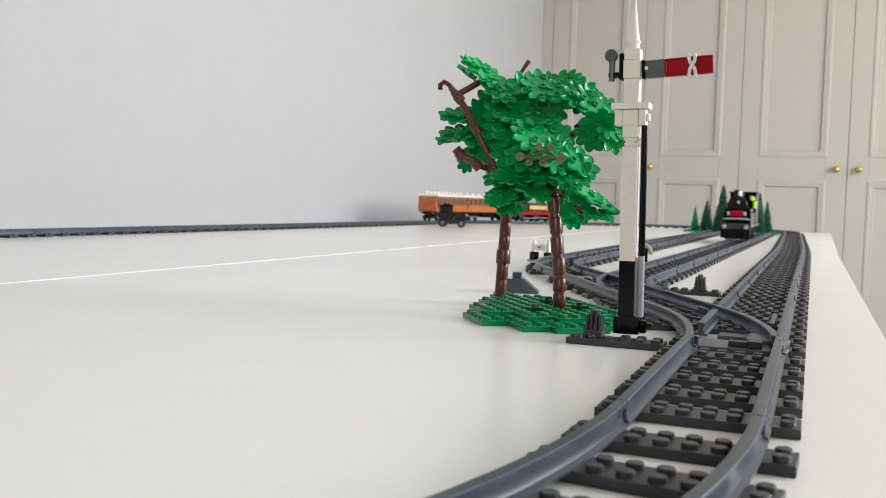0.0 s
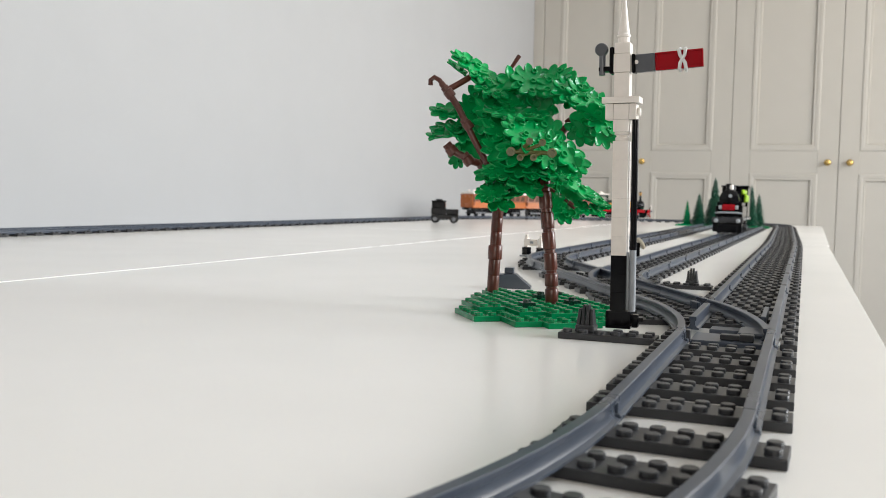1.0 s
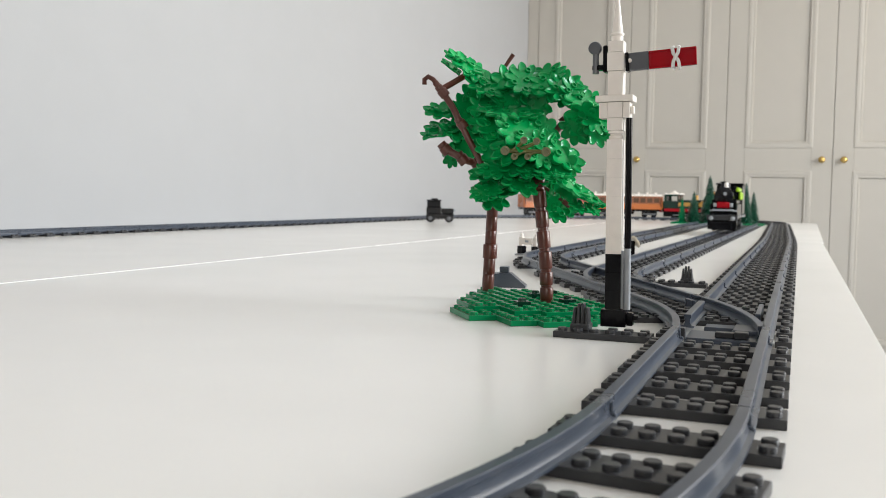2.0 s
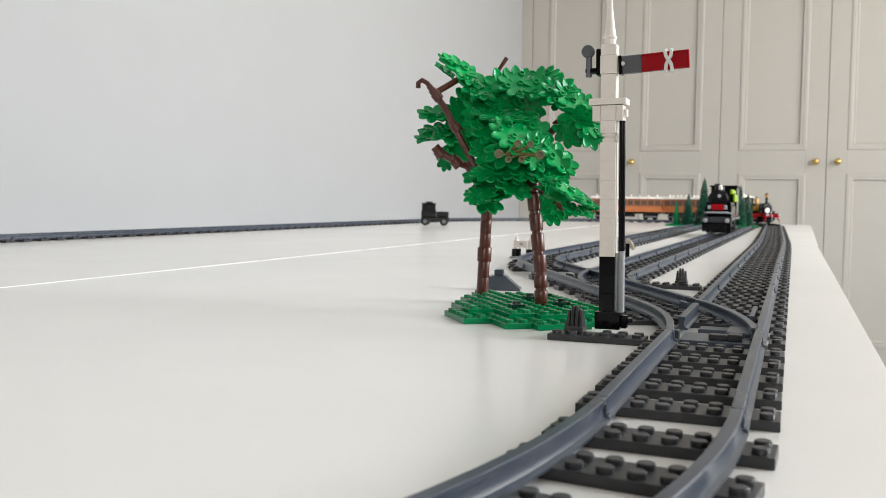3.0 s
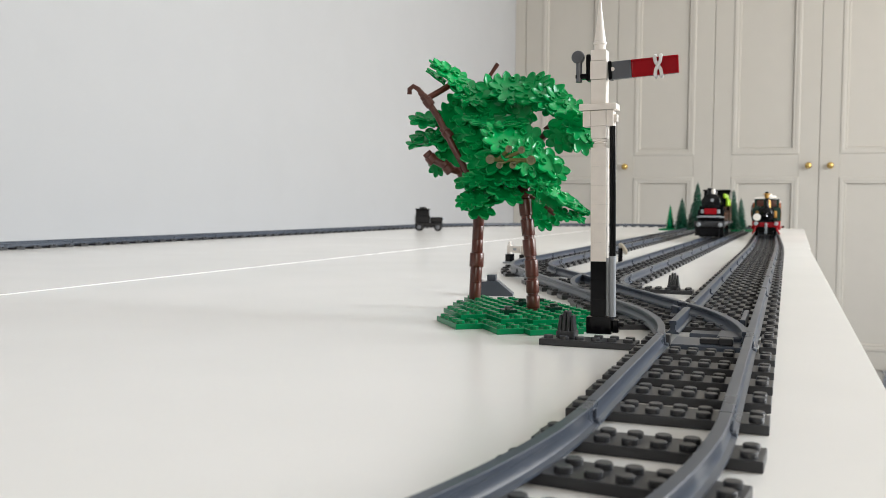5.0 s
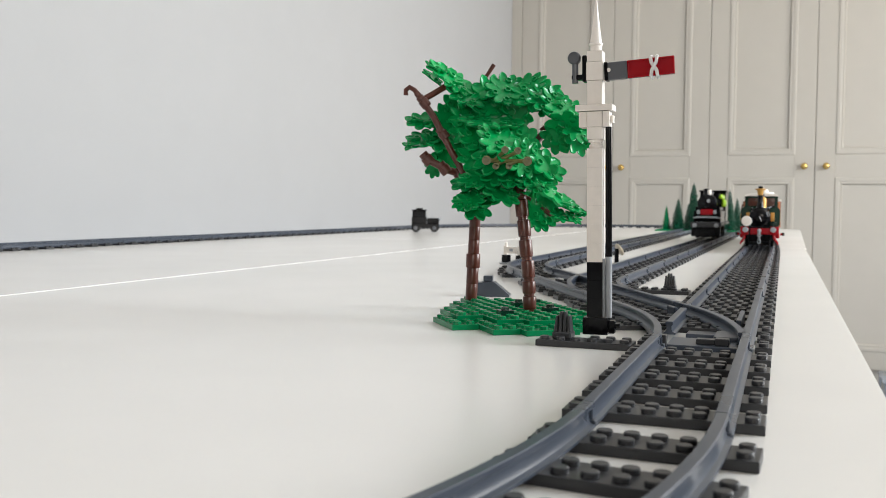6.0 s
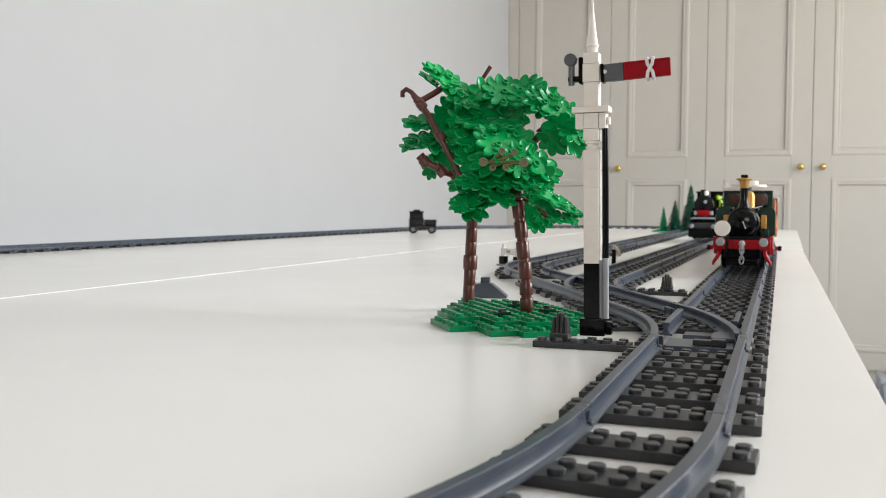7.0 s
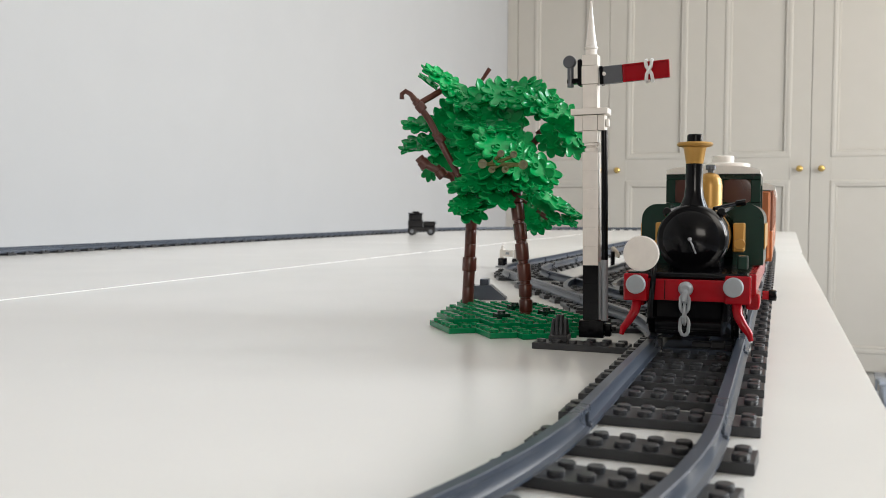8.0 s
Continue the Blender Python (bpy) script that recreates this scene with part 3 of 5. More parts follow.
        part("rubber_band", bm, M_RUBBER, arm, "white rubber band crossed round the arm", True)
    return sg


build_signal()


# ---- brick-built trees ----
def leaf_plate(name, mat, seed, a, b, lobes):
    """A moulded leaf plate: one lobed sheet with a raised rim, a rib below and open studs on top."""
    rnd = random.Random(seed)
    bm = bmesh.new()
    k = 6
    n = lobes * k
    sway = [rnd.uniform(0.88, 1.08) for _ in range(lobes)]
    lift = [rnd.uniform(-0.0006, 0.0026) for _ in range(lobes)]

    def ring(f, scallop, dz, curl):
        out = []
        for i in range(n):
            j, u = i // k, (i % k) / k
            q = 0.68 + 0.29 * math.sin(math.pi * u) ** 0.58 * sway[j]
            q += 0.05 * max(0.0, 1 - abs(u - 0.5) * 4.5)
            q = f * (0.66 * (1 - scallop) + q * scallop)
            th = 2 * math.pi * (i + 0.5) / n
            z = dz + curl * (lift[j] * math.sin(math.pi * u) + 0.0004 * abs(2 * u - 1) ** 2) - 0.0015 * (q * q) * (1 - curl * 0.6)
            out.append(bm.verts.new((a * q * math.cos(th), b * q * math.sin(th), z)))
        return out
    rings = [ring(0.30, 0, 0, 0), ring(0.72, 0.5, 0.0, 0.3), ring(0.90, 1, 0.0002, 1), ring(0.95, 1, 0.0008, 1), ring(1.0, 1, 0.0007, 1), ring(0.99, 1, -0.0008, 1), ring(0.55, 0.3, -0.0012, 0.2)]
    top, low = bm.verts.new((0, 0, 0.0001)), bm.verts.new((0, 0, -0.0013))
    for p, q in zip(rings, rings[1:]):
        for i in range(n):
            bm.faces.new((p[i], q[i], q[(i + 1) % n], p[(i + 1) % n]))
    for i in range(n):
        bm.faces.new((top, rings[0][i], rings[0][(i + 1) % n]))
        bm.faces.new((low, rings[-1][(i + 1) % n], rings[-1][i]))
    add_tube(bm, [(-0.6 * a, 0, -0.0016), (0, 0, -0.002), (0.6 * a, 0, -0.0016)], 0.0015, 8)
    spots = ((0, 0), (0.5, 0.3), (0.5, -0.3), (-0.5, 0.3), (-0.5, -0.3)) if a > 0.018 else ((0.35, 0.25), (-0.35, -0.25))
    for x, y in spots:
        add_turn(bm, [(0.0025, -0.0008), (0.0025, 0.0014), (0.0022, 0.0017), (0.0016, 0.0017), (0.0015, 0.0004)], 12, Matrix.Translation((x * a, y * b, 0)))
    me = bpy.data.meshes.new(name)
    bm.normal_update()
    bm.to_mesh(me)
    bm.free()
    me.materials.append(mat)
    me.shade_smooth()
    me.set_sharp_from_angle(angle=radians(40))
    return me


LEAF_BIG = [leaf_plate("leaf", M_GREEN, i, 0.0205, 0.0168, 11) for i in range(4)]
LEAF_SMALL = [leaf_plate("leaf", M_GREEN, 10 + i, 0.0138, 0.0112, 8) for i in range(4)]


def trunk_bits(parent, pts, r, mat, waist=True):
    """A trunk of stacked round bricks through points."""
    for a, b in zip(pts, pts[1:]):
        a, b = Vector(a), Vector(b)
        n = max(1, round((b - a).length / (0.0118 if waist else BR)))
        for i in range(n):
            p, q = a.lerp(b, i / n), a.lerp(b, (i + 1) / n)
            d = q - p
            m = Matrix.Translation(p) @ d.to_track_quat("Z", "Y").to_matrix().to_4x4() @ pose(0, 0, 0, 0, 0, 22.5 * i)
            h = d.length
            bm = bmesh.new()
            if waist:
                add_turn(bm, [(r * 0.80, 0), (r * 0.80, h * 0.16), (r * 0.97, h * 0.18), (r * 1.0, h * 0.22), (r * 1.02, h * 0.94), (r * 0.97, h * 0.99), (r * 0.8, h * 1.0)], 20, m @ pose(0.0003 * (i % 2) - 0.00015, 0, 0, 1.5 * (i % 3) - 1.5, 2.0 - 2.0 * (i % 2)))
            else:
                add_turn(bm, [(r * 0.97, 0), (r, h * 0.04), (r, h * 0.95), (r * 0.95, h)], 16, m)
            part("trunk_brick", bm, mat, parent, "", True)


def towards(x, y, z, ex, ey, ez, spin, k):
    """Pose of a leaf cluster at a place whose face looks along a direction."""
    q = Vector((ex, ey, ez)).to_track_quat("Z", "Y").to_matrix().to_4x4()
    return Matrix.Translation((x, y, z)) @ q @ pose(0, 0, 0, 0, 0, spin) @ Matrix.Scale(k, 4)


def build_tree_pair():
    front = thing("toy_tree", "brick-built tree with brown trunk and layered green leaves", "toy tree", None, "brick trees")
    back = thing("toy_tree", "brick-built tree with a bent bare branch and green leaves", "toy tree", None, "brick trees")
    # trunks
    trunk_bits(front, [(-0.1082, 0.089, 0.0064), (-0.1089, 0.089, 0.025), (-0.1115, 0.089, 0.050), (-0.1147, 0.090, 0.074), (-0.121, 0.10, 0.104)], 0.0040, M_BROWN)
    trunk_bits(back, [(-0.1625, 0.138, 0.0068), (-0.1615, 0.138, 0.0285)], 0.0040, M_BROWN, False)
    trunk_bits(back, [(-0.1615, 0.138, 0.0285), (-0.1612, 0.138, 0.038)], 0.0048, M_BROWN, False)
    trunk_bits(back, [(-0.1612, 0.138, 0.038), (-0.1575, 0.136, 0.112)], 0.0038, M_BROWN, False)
    def branch(parent, pts, r, knot=()):
        bm = bmesh.new()
        add_tube(bm, pts, r, 10)
        for p in knot:
            add_turn(bm, [(r * 1.3, -0.0042), (r * 1.55, -0.0036), (r * 1.55, 0.0010), (r * 1.25, 0.0014), (r * 1.25, 0.0040)], 14, Matrix.Translation(p) @ pose(0, 0, 0, 15, -38, 0))
        part("branch", bm, M_BROWN, parent, "", True)
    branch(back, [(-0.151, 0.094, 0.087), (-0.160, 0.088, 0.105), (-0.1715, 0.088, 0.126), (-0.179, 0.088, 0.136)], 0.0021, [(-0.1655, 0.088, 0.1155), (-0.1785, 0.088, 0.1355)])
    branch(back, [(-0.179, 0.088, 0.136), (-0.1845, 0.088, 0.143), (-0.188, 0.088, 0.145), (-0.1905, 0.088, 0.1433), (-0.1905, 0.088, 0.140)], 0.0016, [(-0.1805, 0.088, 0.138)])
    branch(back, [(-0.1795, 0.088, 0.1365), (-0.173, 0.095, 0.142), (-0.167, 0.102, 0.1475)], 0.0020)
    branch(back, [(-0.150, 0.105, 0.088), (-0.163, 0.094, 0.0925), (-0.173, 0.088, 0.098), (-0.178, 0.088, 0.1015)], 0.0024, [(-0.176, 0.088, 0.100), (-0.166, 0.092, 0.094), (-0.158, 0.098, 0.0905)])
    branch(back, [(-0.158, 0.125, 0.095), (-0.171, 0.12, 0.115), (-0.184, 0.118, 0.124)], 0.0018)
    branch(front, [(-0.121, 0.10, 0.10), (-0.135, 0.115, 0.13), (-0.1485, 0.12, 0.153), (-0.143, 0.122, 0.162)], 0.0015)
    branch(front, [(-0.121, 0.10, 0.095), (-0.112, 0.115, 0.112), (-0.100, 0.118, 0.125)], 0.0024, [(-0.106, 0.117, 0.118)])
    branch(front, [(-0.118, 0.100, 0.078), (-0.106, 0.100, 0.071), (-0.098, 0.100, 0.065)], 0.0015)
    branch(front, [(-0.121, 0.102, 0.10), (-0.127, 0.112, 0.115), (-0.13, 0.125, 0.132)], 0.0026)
    rnd = random.Random(5)

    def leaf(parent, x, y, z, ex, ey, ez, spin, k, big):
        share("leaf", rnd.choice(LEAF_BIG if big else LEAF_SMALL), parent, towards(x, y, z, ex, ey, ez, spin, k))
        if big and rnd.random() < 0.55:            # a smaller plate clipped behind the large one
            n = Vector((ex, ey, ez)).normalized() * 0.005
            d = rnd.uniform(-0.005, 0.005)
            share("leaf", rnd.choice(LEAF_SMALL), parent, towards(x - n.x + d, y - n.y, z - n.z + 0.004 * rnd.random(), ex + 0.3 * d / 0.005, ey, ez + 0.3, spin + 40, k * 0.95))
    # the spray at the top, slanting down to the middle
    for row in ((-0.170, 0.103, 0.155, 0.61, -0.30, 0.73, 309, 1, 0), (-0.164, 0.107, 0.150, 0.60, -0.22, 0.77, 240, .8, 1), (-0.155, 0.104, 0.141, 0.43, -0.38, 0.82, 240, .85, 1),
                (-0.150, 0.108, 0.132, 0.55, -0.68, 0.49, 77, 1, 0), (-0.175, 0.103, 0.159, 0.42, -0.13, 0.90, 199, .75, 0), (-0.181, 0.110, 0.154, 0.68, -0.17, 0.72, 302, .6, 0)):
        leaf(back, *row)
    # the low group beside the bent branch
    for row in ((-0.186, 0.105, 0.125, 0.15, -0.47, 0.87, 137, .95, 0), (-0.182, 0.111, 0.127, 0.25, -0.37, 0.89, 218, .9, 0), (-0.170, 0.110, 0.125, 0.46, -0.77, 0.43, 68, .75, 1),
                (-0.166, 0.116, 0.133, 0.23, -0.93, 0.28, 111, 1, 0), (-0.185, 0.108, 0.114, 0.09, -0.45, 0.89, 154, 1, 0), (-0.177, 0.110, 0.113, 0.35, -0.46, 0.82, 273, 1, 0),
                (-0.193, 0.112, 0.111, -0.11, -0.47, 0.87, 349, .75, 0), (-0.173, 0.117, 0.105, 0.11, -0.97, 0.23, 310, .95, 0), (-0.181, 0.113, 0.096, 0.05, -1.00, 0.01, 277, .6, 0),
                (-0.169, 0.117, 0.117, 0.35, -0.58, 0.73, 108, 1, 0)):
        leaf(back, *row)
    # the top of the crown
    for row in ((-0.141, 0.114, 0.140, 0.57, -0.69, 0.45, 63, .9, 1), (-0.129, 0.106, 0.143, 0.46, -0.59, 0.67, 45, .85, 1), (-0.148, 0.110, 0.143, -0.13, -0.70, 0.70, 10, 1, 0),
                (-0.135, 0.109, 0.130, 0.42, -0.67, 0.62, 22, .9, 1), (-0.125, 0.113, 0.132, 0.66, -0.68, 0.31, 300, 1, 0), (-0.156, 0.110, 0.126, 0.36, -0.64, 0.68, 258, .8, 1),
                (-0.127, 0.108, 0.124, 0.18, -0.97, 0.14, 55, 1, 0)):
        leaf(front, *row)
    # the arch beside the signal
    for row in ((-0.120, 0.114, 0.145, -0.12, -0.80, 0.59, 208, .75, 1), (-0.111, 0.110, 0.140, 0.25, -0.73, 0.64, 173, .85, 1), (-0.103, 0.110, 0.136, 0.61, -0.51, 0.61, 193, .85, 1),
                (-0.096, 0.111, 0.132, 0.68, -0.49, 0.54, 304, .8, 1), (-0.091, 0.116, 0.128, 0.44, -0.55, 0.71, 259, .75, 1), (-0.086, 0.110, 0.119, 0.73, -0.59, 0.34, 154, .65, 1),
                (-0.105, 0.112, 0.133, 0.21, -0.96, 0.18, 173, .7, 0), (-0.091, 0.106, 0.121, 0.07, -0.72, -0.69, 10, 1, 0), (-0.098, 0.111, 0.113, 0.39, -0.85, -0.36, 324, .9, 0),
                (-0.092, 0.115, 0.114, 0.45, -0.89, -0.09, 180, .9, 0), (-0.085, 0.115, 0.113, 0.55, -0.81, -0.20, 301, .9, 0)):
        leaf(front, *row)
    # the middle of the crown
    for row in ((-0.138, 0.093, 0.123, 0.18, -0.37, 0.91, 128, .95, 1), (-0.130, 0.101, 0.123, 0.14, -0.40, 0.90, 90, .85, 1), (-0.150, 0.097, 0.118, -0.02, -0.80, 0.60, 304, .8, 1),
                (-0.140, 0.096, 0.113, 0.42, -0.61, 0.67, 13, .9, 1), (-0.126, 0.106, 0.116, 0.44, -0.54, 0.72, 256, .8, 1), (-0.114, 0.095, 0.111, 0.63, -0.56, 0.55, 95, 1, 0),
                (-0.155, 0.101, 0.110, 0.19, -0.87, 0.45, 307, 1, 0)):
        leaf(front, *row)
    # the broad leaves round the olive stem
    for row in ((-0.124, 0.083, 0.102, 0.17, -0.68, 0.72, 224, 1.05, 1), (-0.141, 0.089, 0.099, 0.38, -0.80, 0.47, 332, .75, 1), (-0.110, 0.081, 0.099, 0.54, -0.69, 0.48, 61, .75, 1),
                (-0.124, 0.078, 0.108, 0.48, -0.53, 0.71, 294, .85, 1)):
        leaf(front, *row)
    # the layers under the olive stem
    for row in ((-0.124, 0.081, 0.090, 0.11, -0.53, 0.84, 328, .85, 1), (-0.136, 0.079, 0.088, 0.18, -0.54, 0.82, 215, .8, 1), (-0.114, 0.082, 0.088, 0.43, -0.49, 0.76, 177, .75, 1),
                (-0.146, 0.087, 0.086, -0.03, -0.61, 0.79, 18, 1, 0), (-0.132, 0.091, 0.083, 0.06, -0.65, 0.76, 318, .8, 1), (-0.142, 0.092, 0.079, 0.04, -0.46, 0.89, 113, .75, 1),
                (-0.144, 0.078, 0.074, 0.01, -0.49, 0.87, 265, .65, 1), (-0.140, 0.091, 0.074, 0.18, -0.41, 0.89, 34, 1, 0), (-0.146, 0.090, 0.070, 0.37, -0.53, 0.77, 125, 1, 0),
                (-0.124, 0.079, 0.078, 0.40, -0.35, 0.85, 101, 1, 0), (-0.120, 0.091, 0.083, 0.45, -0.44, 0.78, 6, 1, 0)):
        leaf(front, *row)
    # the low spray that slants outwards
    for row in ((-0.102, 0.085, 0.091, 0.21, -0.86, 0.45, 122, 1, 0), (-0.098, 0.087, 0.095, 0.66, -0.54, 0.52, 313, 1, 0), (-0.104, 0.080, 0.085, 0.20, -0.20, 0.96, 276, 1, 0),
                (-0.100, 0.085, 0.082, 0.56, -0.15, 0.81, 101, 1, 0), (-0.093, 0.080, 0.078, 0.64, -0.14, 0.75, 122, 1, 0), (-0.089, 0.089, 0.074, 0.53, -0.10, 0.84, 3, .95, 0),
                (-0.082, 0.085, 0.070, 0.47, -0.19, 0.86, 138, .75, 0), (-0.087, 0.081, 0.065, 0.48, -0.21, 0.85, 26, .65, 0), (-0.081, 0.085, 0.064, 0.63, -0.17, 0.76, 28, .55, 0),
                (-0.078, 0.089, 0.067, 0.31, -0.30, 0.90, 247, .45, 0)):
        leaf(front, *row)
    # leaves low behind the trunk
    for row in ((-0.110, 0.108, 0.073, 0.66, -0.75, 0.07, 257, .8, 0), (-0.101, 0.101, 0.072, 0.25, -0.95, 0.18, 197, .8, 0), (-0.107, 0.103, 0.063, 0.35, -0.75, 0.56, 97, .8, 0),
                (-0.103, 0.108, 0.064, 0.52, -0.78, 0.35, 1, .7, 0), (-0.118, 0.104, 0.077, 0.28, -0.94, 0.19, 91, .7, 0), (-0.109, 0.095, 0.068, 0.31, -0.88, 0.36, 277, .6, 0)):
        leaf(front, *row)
    # the olive stem
    bm = bmesh.new()
    for a, b, r in (((-0.1332, 0.0792, 0.0974), (-0.1099, 0.0792, 0.0966), 0.0013), ((-0.1265, 0.079, 0.0975), (-0.1149, 0.0785, 0.1020), 0.0011), ((-0.129, 0.079, 0.0977), (-0.1227, 0.0785, 0.1028), 0.0011),
                    ((-0.121, 0.079, 0.0975), (-0.1282, 0.078, 0.0945), 0.0011), ((-0.115, 0.079, 0.097), (-0.1201, 0.078, 0.0945), 0.0011)):
        add_rod(bm, a, b, r, 10)
    for x, z, r in ((-0.1340, 0.0974, 0.0027), (-0.1090, 0.0966, 0.0027), (-0.1149, 0.1027, 0.0021), (-0.1227, 0.1034, 0.0021), (-0.1282, 0.0939, 0.0020), (-0.1201, 0.0939, 0.0020)):
        add_turn(bm, [(r, -0.001), (r, 0.0026), (r * 0.62, 0.0026), (r * 0.6, 0.0010)], 16, pose(x, 0.0785, z, 90, 0, 20))
    part("stem", bm, M_OLIVE, front, "olive green stem with open studs", True).matrix_basis = pose(0.0035, -0.009, 0)


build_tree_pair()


def build_tree_base():
    """Stepped green plates, turned on the table, under the trees."""
    base = thing("tree_base", "stepped base of green studded plates under the trees", "base plate", pose(-0.1185, 0.0865, 0, 0, 0, -53))
    # rows across (2 studs each): start and end along the row in studs, lower layer then upper
    lower = [(-6, -1, 4), (-4, -6, 7), (-2, -10, 8), (0, -9, 8), (2, -7, 7), (4, -5, 5)]
    upper = [(-5, -1, 2), (-3, -5, 5), (-1, -10, 6), (1, -8, 6), (3, -6, 4)]
    for layer, rows, z in ((0, lower, 0.0), (1, upper, PL)):
        for v, a, b in rows:
            bm = bmesh.new()
            add_box(bm, a * S + 0.0001, b * S - 0.0001, v * S + 0.0001, (v + 2) * S - 0.0001, z + 0.00005, z + PL, bev=0.0002)
            for i in range(a, b):
                for j in (0, 1):
                    y = (v + j + 0.5)
                    covered = layer == 0 and any(uv <= v + j < uv + 2 and ua <= i < ub for uv, ua, ub in upper)
                    if not covered:
                        add_stud(bm, (i + 0.5) * S, y * S, z + PL, 10)
            part("plate", bm, M_BASEGREEN, base)
    for i, j in ((-3, 1), (2, -2), (1, 2), (-5, 3)):
        bm = bmesh.new()
        add_box(bm, i * S, (i + 1) * S, j * S, (j + 1) * S, 2 * PL + 0.0001, 3 * PL, bev=0.0002)
        add_stud(bm, (i + 0.5) * S, (j + 0.5) * S, 3 * PL, 10)
        part("plate", bm, M_DKGREEN, base, "dark green single plate")
    return base


build_tree_base()


def slope_rock():
    rk = thing("slope_brick", "dark grey sloped brick behind the trees", "toy brick", pose(-0.180, 0.231, 0, 0, 0, 12) @ Matrix.Scale(0.85, 4))
    bm = bmesh.new()
    prof = [(-0.016, 0.0), (0.020, 0.0), (0.020, 0.002), (0.006, 0.0135), (-0.004, 0.0135), (-0.005, 0.0125), (-0.016, 0.0125)]
    rings = [[bm.verts.new((x, y, z)) for x, z in prof] for y in (-0.008, 0.008)]
    for i in range(len(prof)):
        bm.faces.new((rings[0][i], rings[0][(i + 1) % 7], rings[1][(i + 1) % 7], rings[1][i]))
    bm.faces.new(list(reversed(rings[0])))
    bm.faces.new(rings[1])
    bmesh.ops.bevel(bm, geom=list(bm.edges), offset=0.0003, segments=1, affect="EDGES")
    part("slope", bm, M_RAIL, rk)
    bm = bmesh.new()
    for y in (-0.004, 0.004):
        add_stud(bm, -0.012, y, 0.0125)
    add_box(bm, -0.004, 0.004, -0.006, 0.006, 0.0137, 0.0190, bev=0.0004)
    part("studs", bm, M_RAIL, rk)


slope_rock()


def gate():
    g = thing("track_sign", "small white sign between two black bricks beside the siding", "toy sign", pose(-0.272, 0.615, 0, 0, 0, -20))
    for x in (-0.0095, 0.0115):
        bm = bmesh.new()
        add_box(bm, x - 0.0062, x + 0.0062, -0.006, 0.006, 0, 0.0022, bev=0.0003)
        part("foot", bm, M_GREY, g, "light grey foot plate")
        bm = bmesh.new()
        add_box(bm, x - 0.004, x + 0.004, -0.004, 0.004, 0.0023, 0.0115, bev=0.0002)
        part("brick", bm, M_BLACK, g)
        bm = bmesh.new()
        add_box(bm, x - 0.0026, x + 0.0026, -0.0026, 0.0026, 0.0116, 0.0225, bev=0.0004)
        add_turn(bm, [(0.0018, 0.0225), (0.0018, 0.0262), (0.0014, 0.027)], 12, pose(x, 0, 0))
        part("post", bm, M_WHITE, g)
    bm = bmesh.new()
    add_box(bm, -0.0068, 0.0088, -0.0042, -0.0027, 0.0135, 0.0215, bev=0.0002)
    sign = part("sign_plate", bm, M_WHITE, g, "white plate with a grey printed bar")
    bm = bmesh.new()
    add_box(bm, -0.0015, 0.0035, -0.0046, -0.0043, 0.0162, 0.0190)
    part("print", bm, M_GREY, sign)


gate()


def dwarf_signal():
    d = thing("ground_signal", "small black post with a round cream disc beside the track", "signal", pose(-0.1525, 0.660, 0, 0, 0, 15))
    bm = bmesh.new()
    add_box(bm, -0.004, 0.004, -0.004, 0.004, 0, 0.003, bev=0.0003)
    add_rod(bm, (-0.001, 0, 0.003), (-0.001, 0, 0.0205), 0.0026, 12)
    part("post", bm, M_BLACK, d, "", True)
    bm = bmesh.new()
    add_turn(bm, [(0.006, 0.0), (0.008, 0.001), (0.008, 0.0026), (0.004, 0.0034)], 24, pose(0.001, 0.001, 0.0185, 0, 60, 20))
    part("disc", bm, M_TAN, d, "cream round disc", True)


dwarf_signal()


def vintage_car():
    c = thing("toy_car", "small black brick-built vintage car on the table", "toy car", pose(-0.884, 1.86, 0, 0, 0, -72) @ Matrix.Scale(1.15, 4))
    bm = bmesh.new()
    add_box(bm, -0.017, 0.017, -0.030, 0.034, 0.010, 0.020, bev=0.0012)
    add_box(bm, -0.013, 0.013, 0.006, 0.034, 0.020, 0.033, bev=0.002, seg=2)
    part("chassis", bm, M_BLACK, c)
    bm = bmesh.new()
    add_box(bm, -0.016, 0.016, -0.030, 0.005, 0.0202, 0.036, bev=0.001)
    add_box(bm, -0.0145, 0.0145, -0.0285, 0.003, 0.0361, 0.050, bev=0.001)
    add_box(bm, -0.0155, 0.0155, -0.030, 0.005, 0.0501, 0.053, bev=0.001)
    add_box(bm, -0.009, 0.009, -0.02, -0.004, 0.0531, 0.0565, bev=0.001)
    part("cabin", bm, M_BLACK, c)
    for x in (-0.0185, 0.0185):
        for y in (-0.020, 0.024):
            bm = bmesh.new()
            add_cyl(bm, 0.0095, -0.003, 0.003, 20, 0.001, pose(x, y, 0.0095, 0, 90))
            w = part("wheel", bm, M_BLACK, c, "", True)
            bm = bmesh.new()
            add_cyl(bm, 0.005, -0.0035, 0.0035, 16, 0.0005, pose(x, y, 0.0095, 0, 90))
            part("rim", bm, M_DKGREY, w, "", True)
    for x in (-0.009, 0.009):
        bm = bmesh.new()
        add_cyl(bm, 0.003, 0.034, 0.038, 12, 0.0006, pose(x, 0, 0.029, -90) @ pose(0, 0, 0))
        part("headlight", bm, M_GREY, c, "", True)


vintage_car()


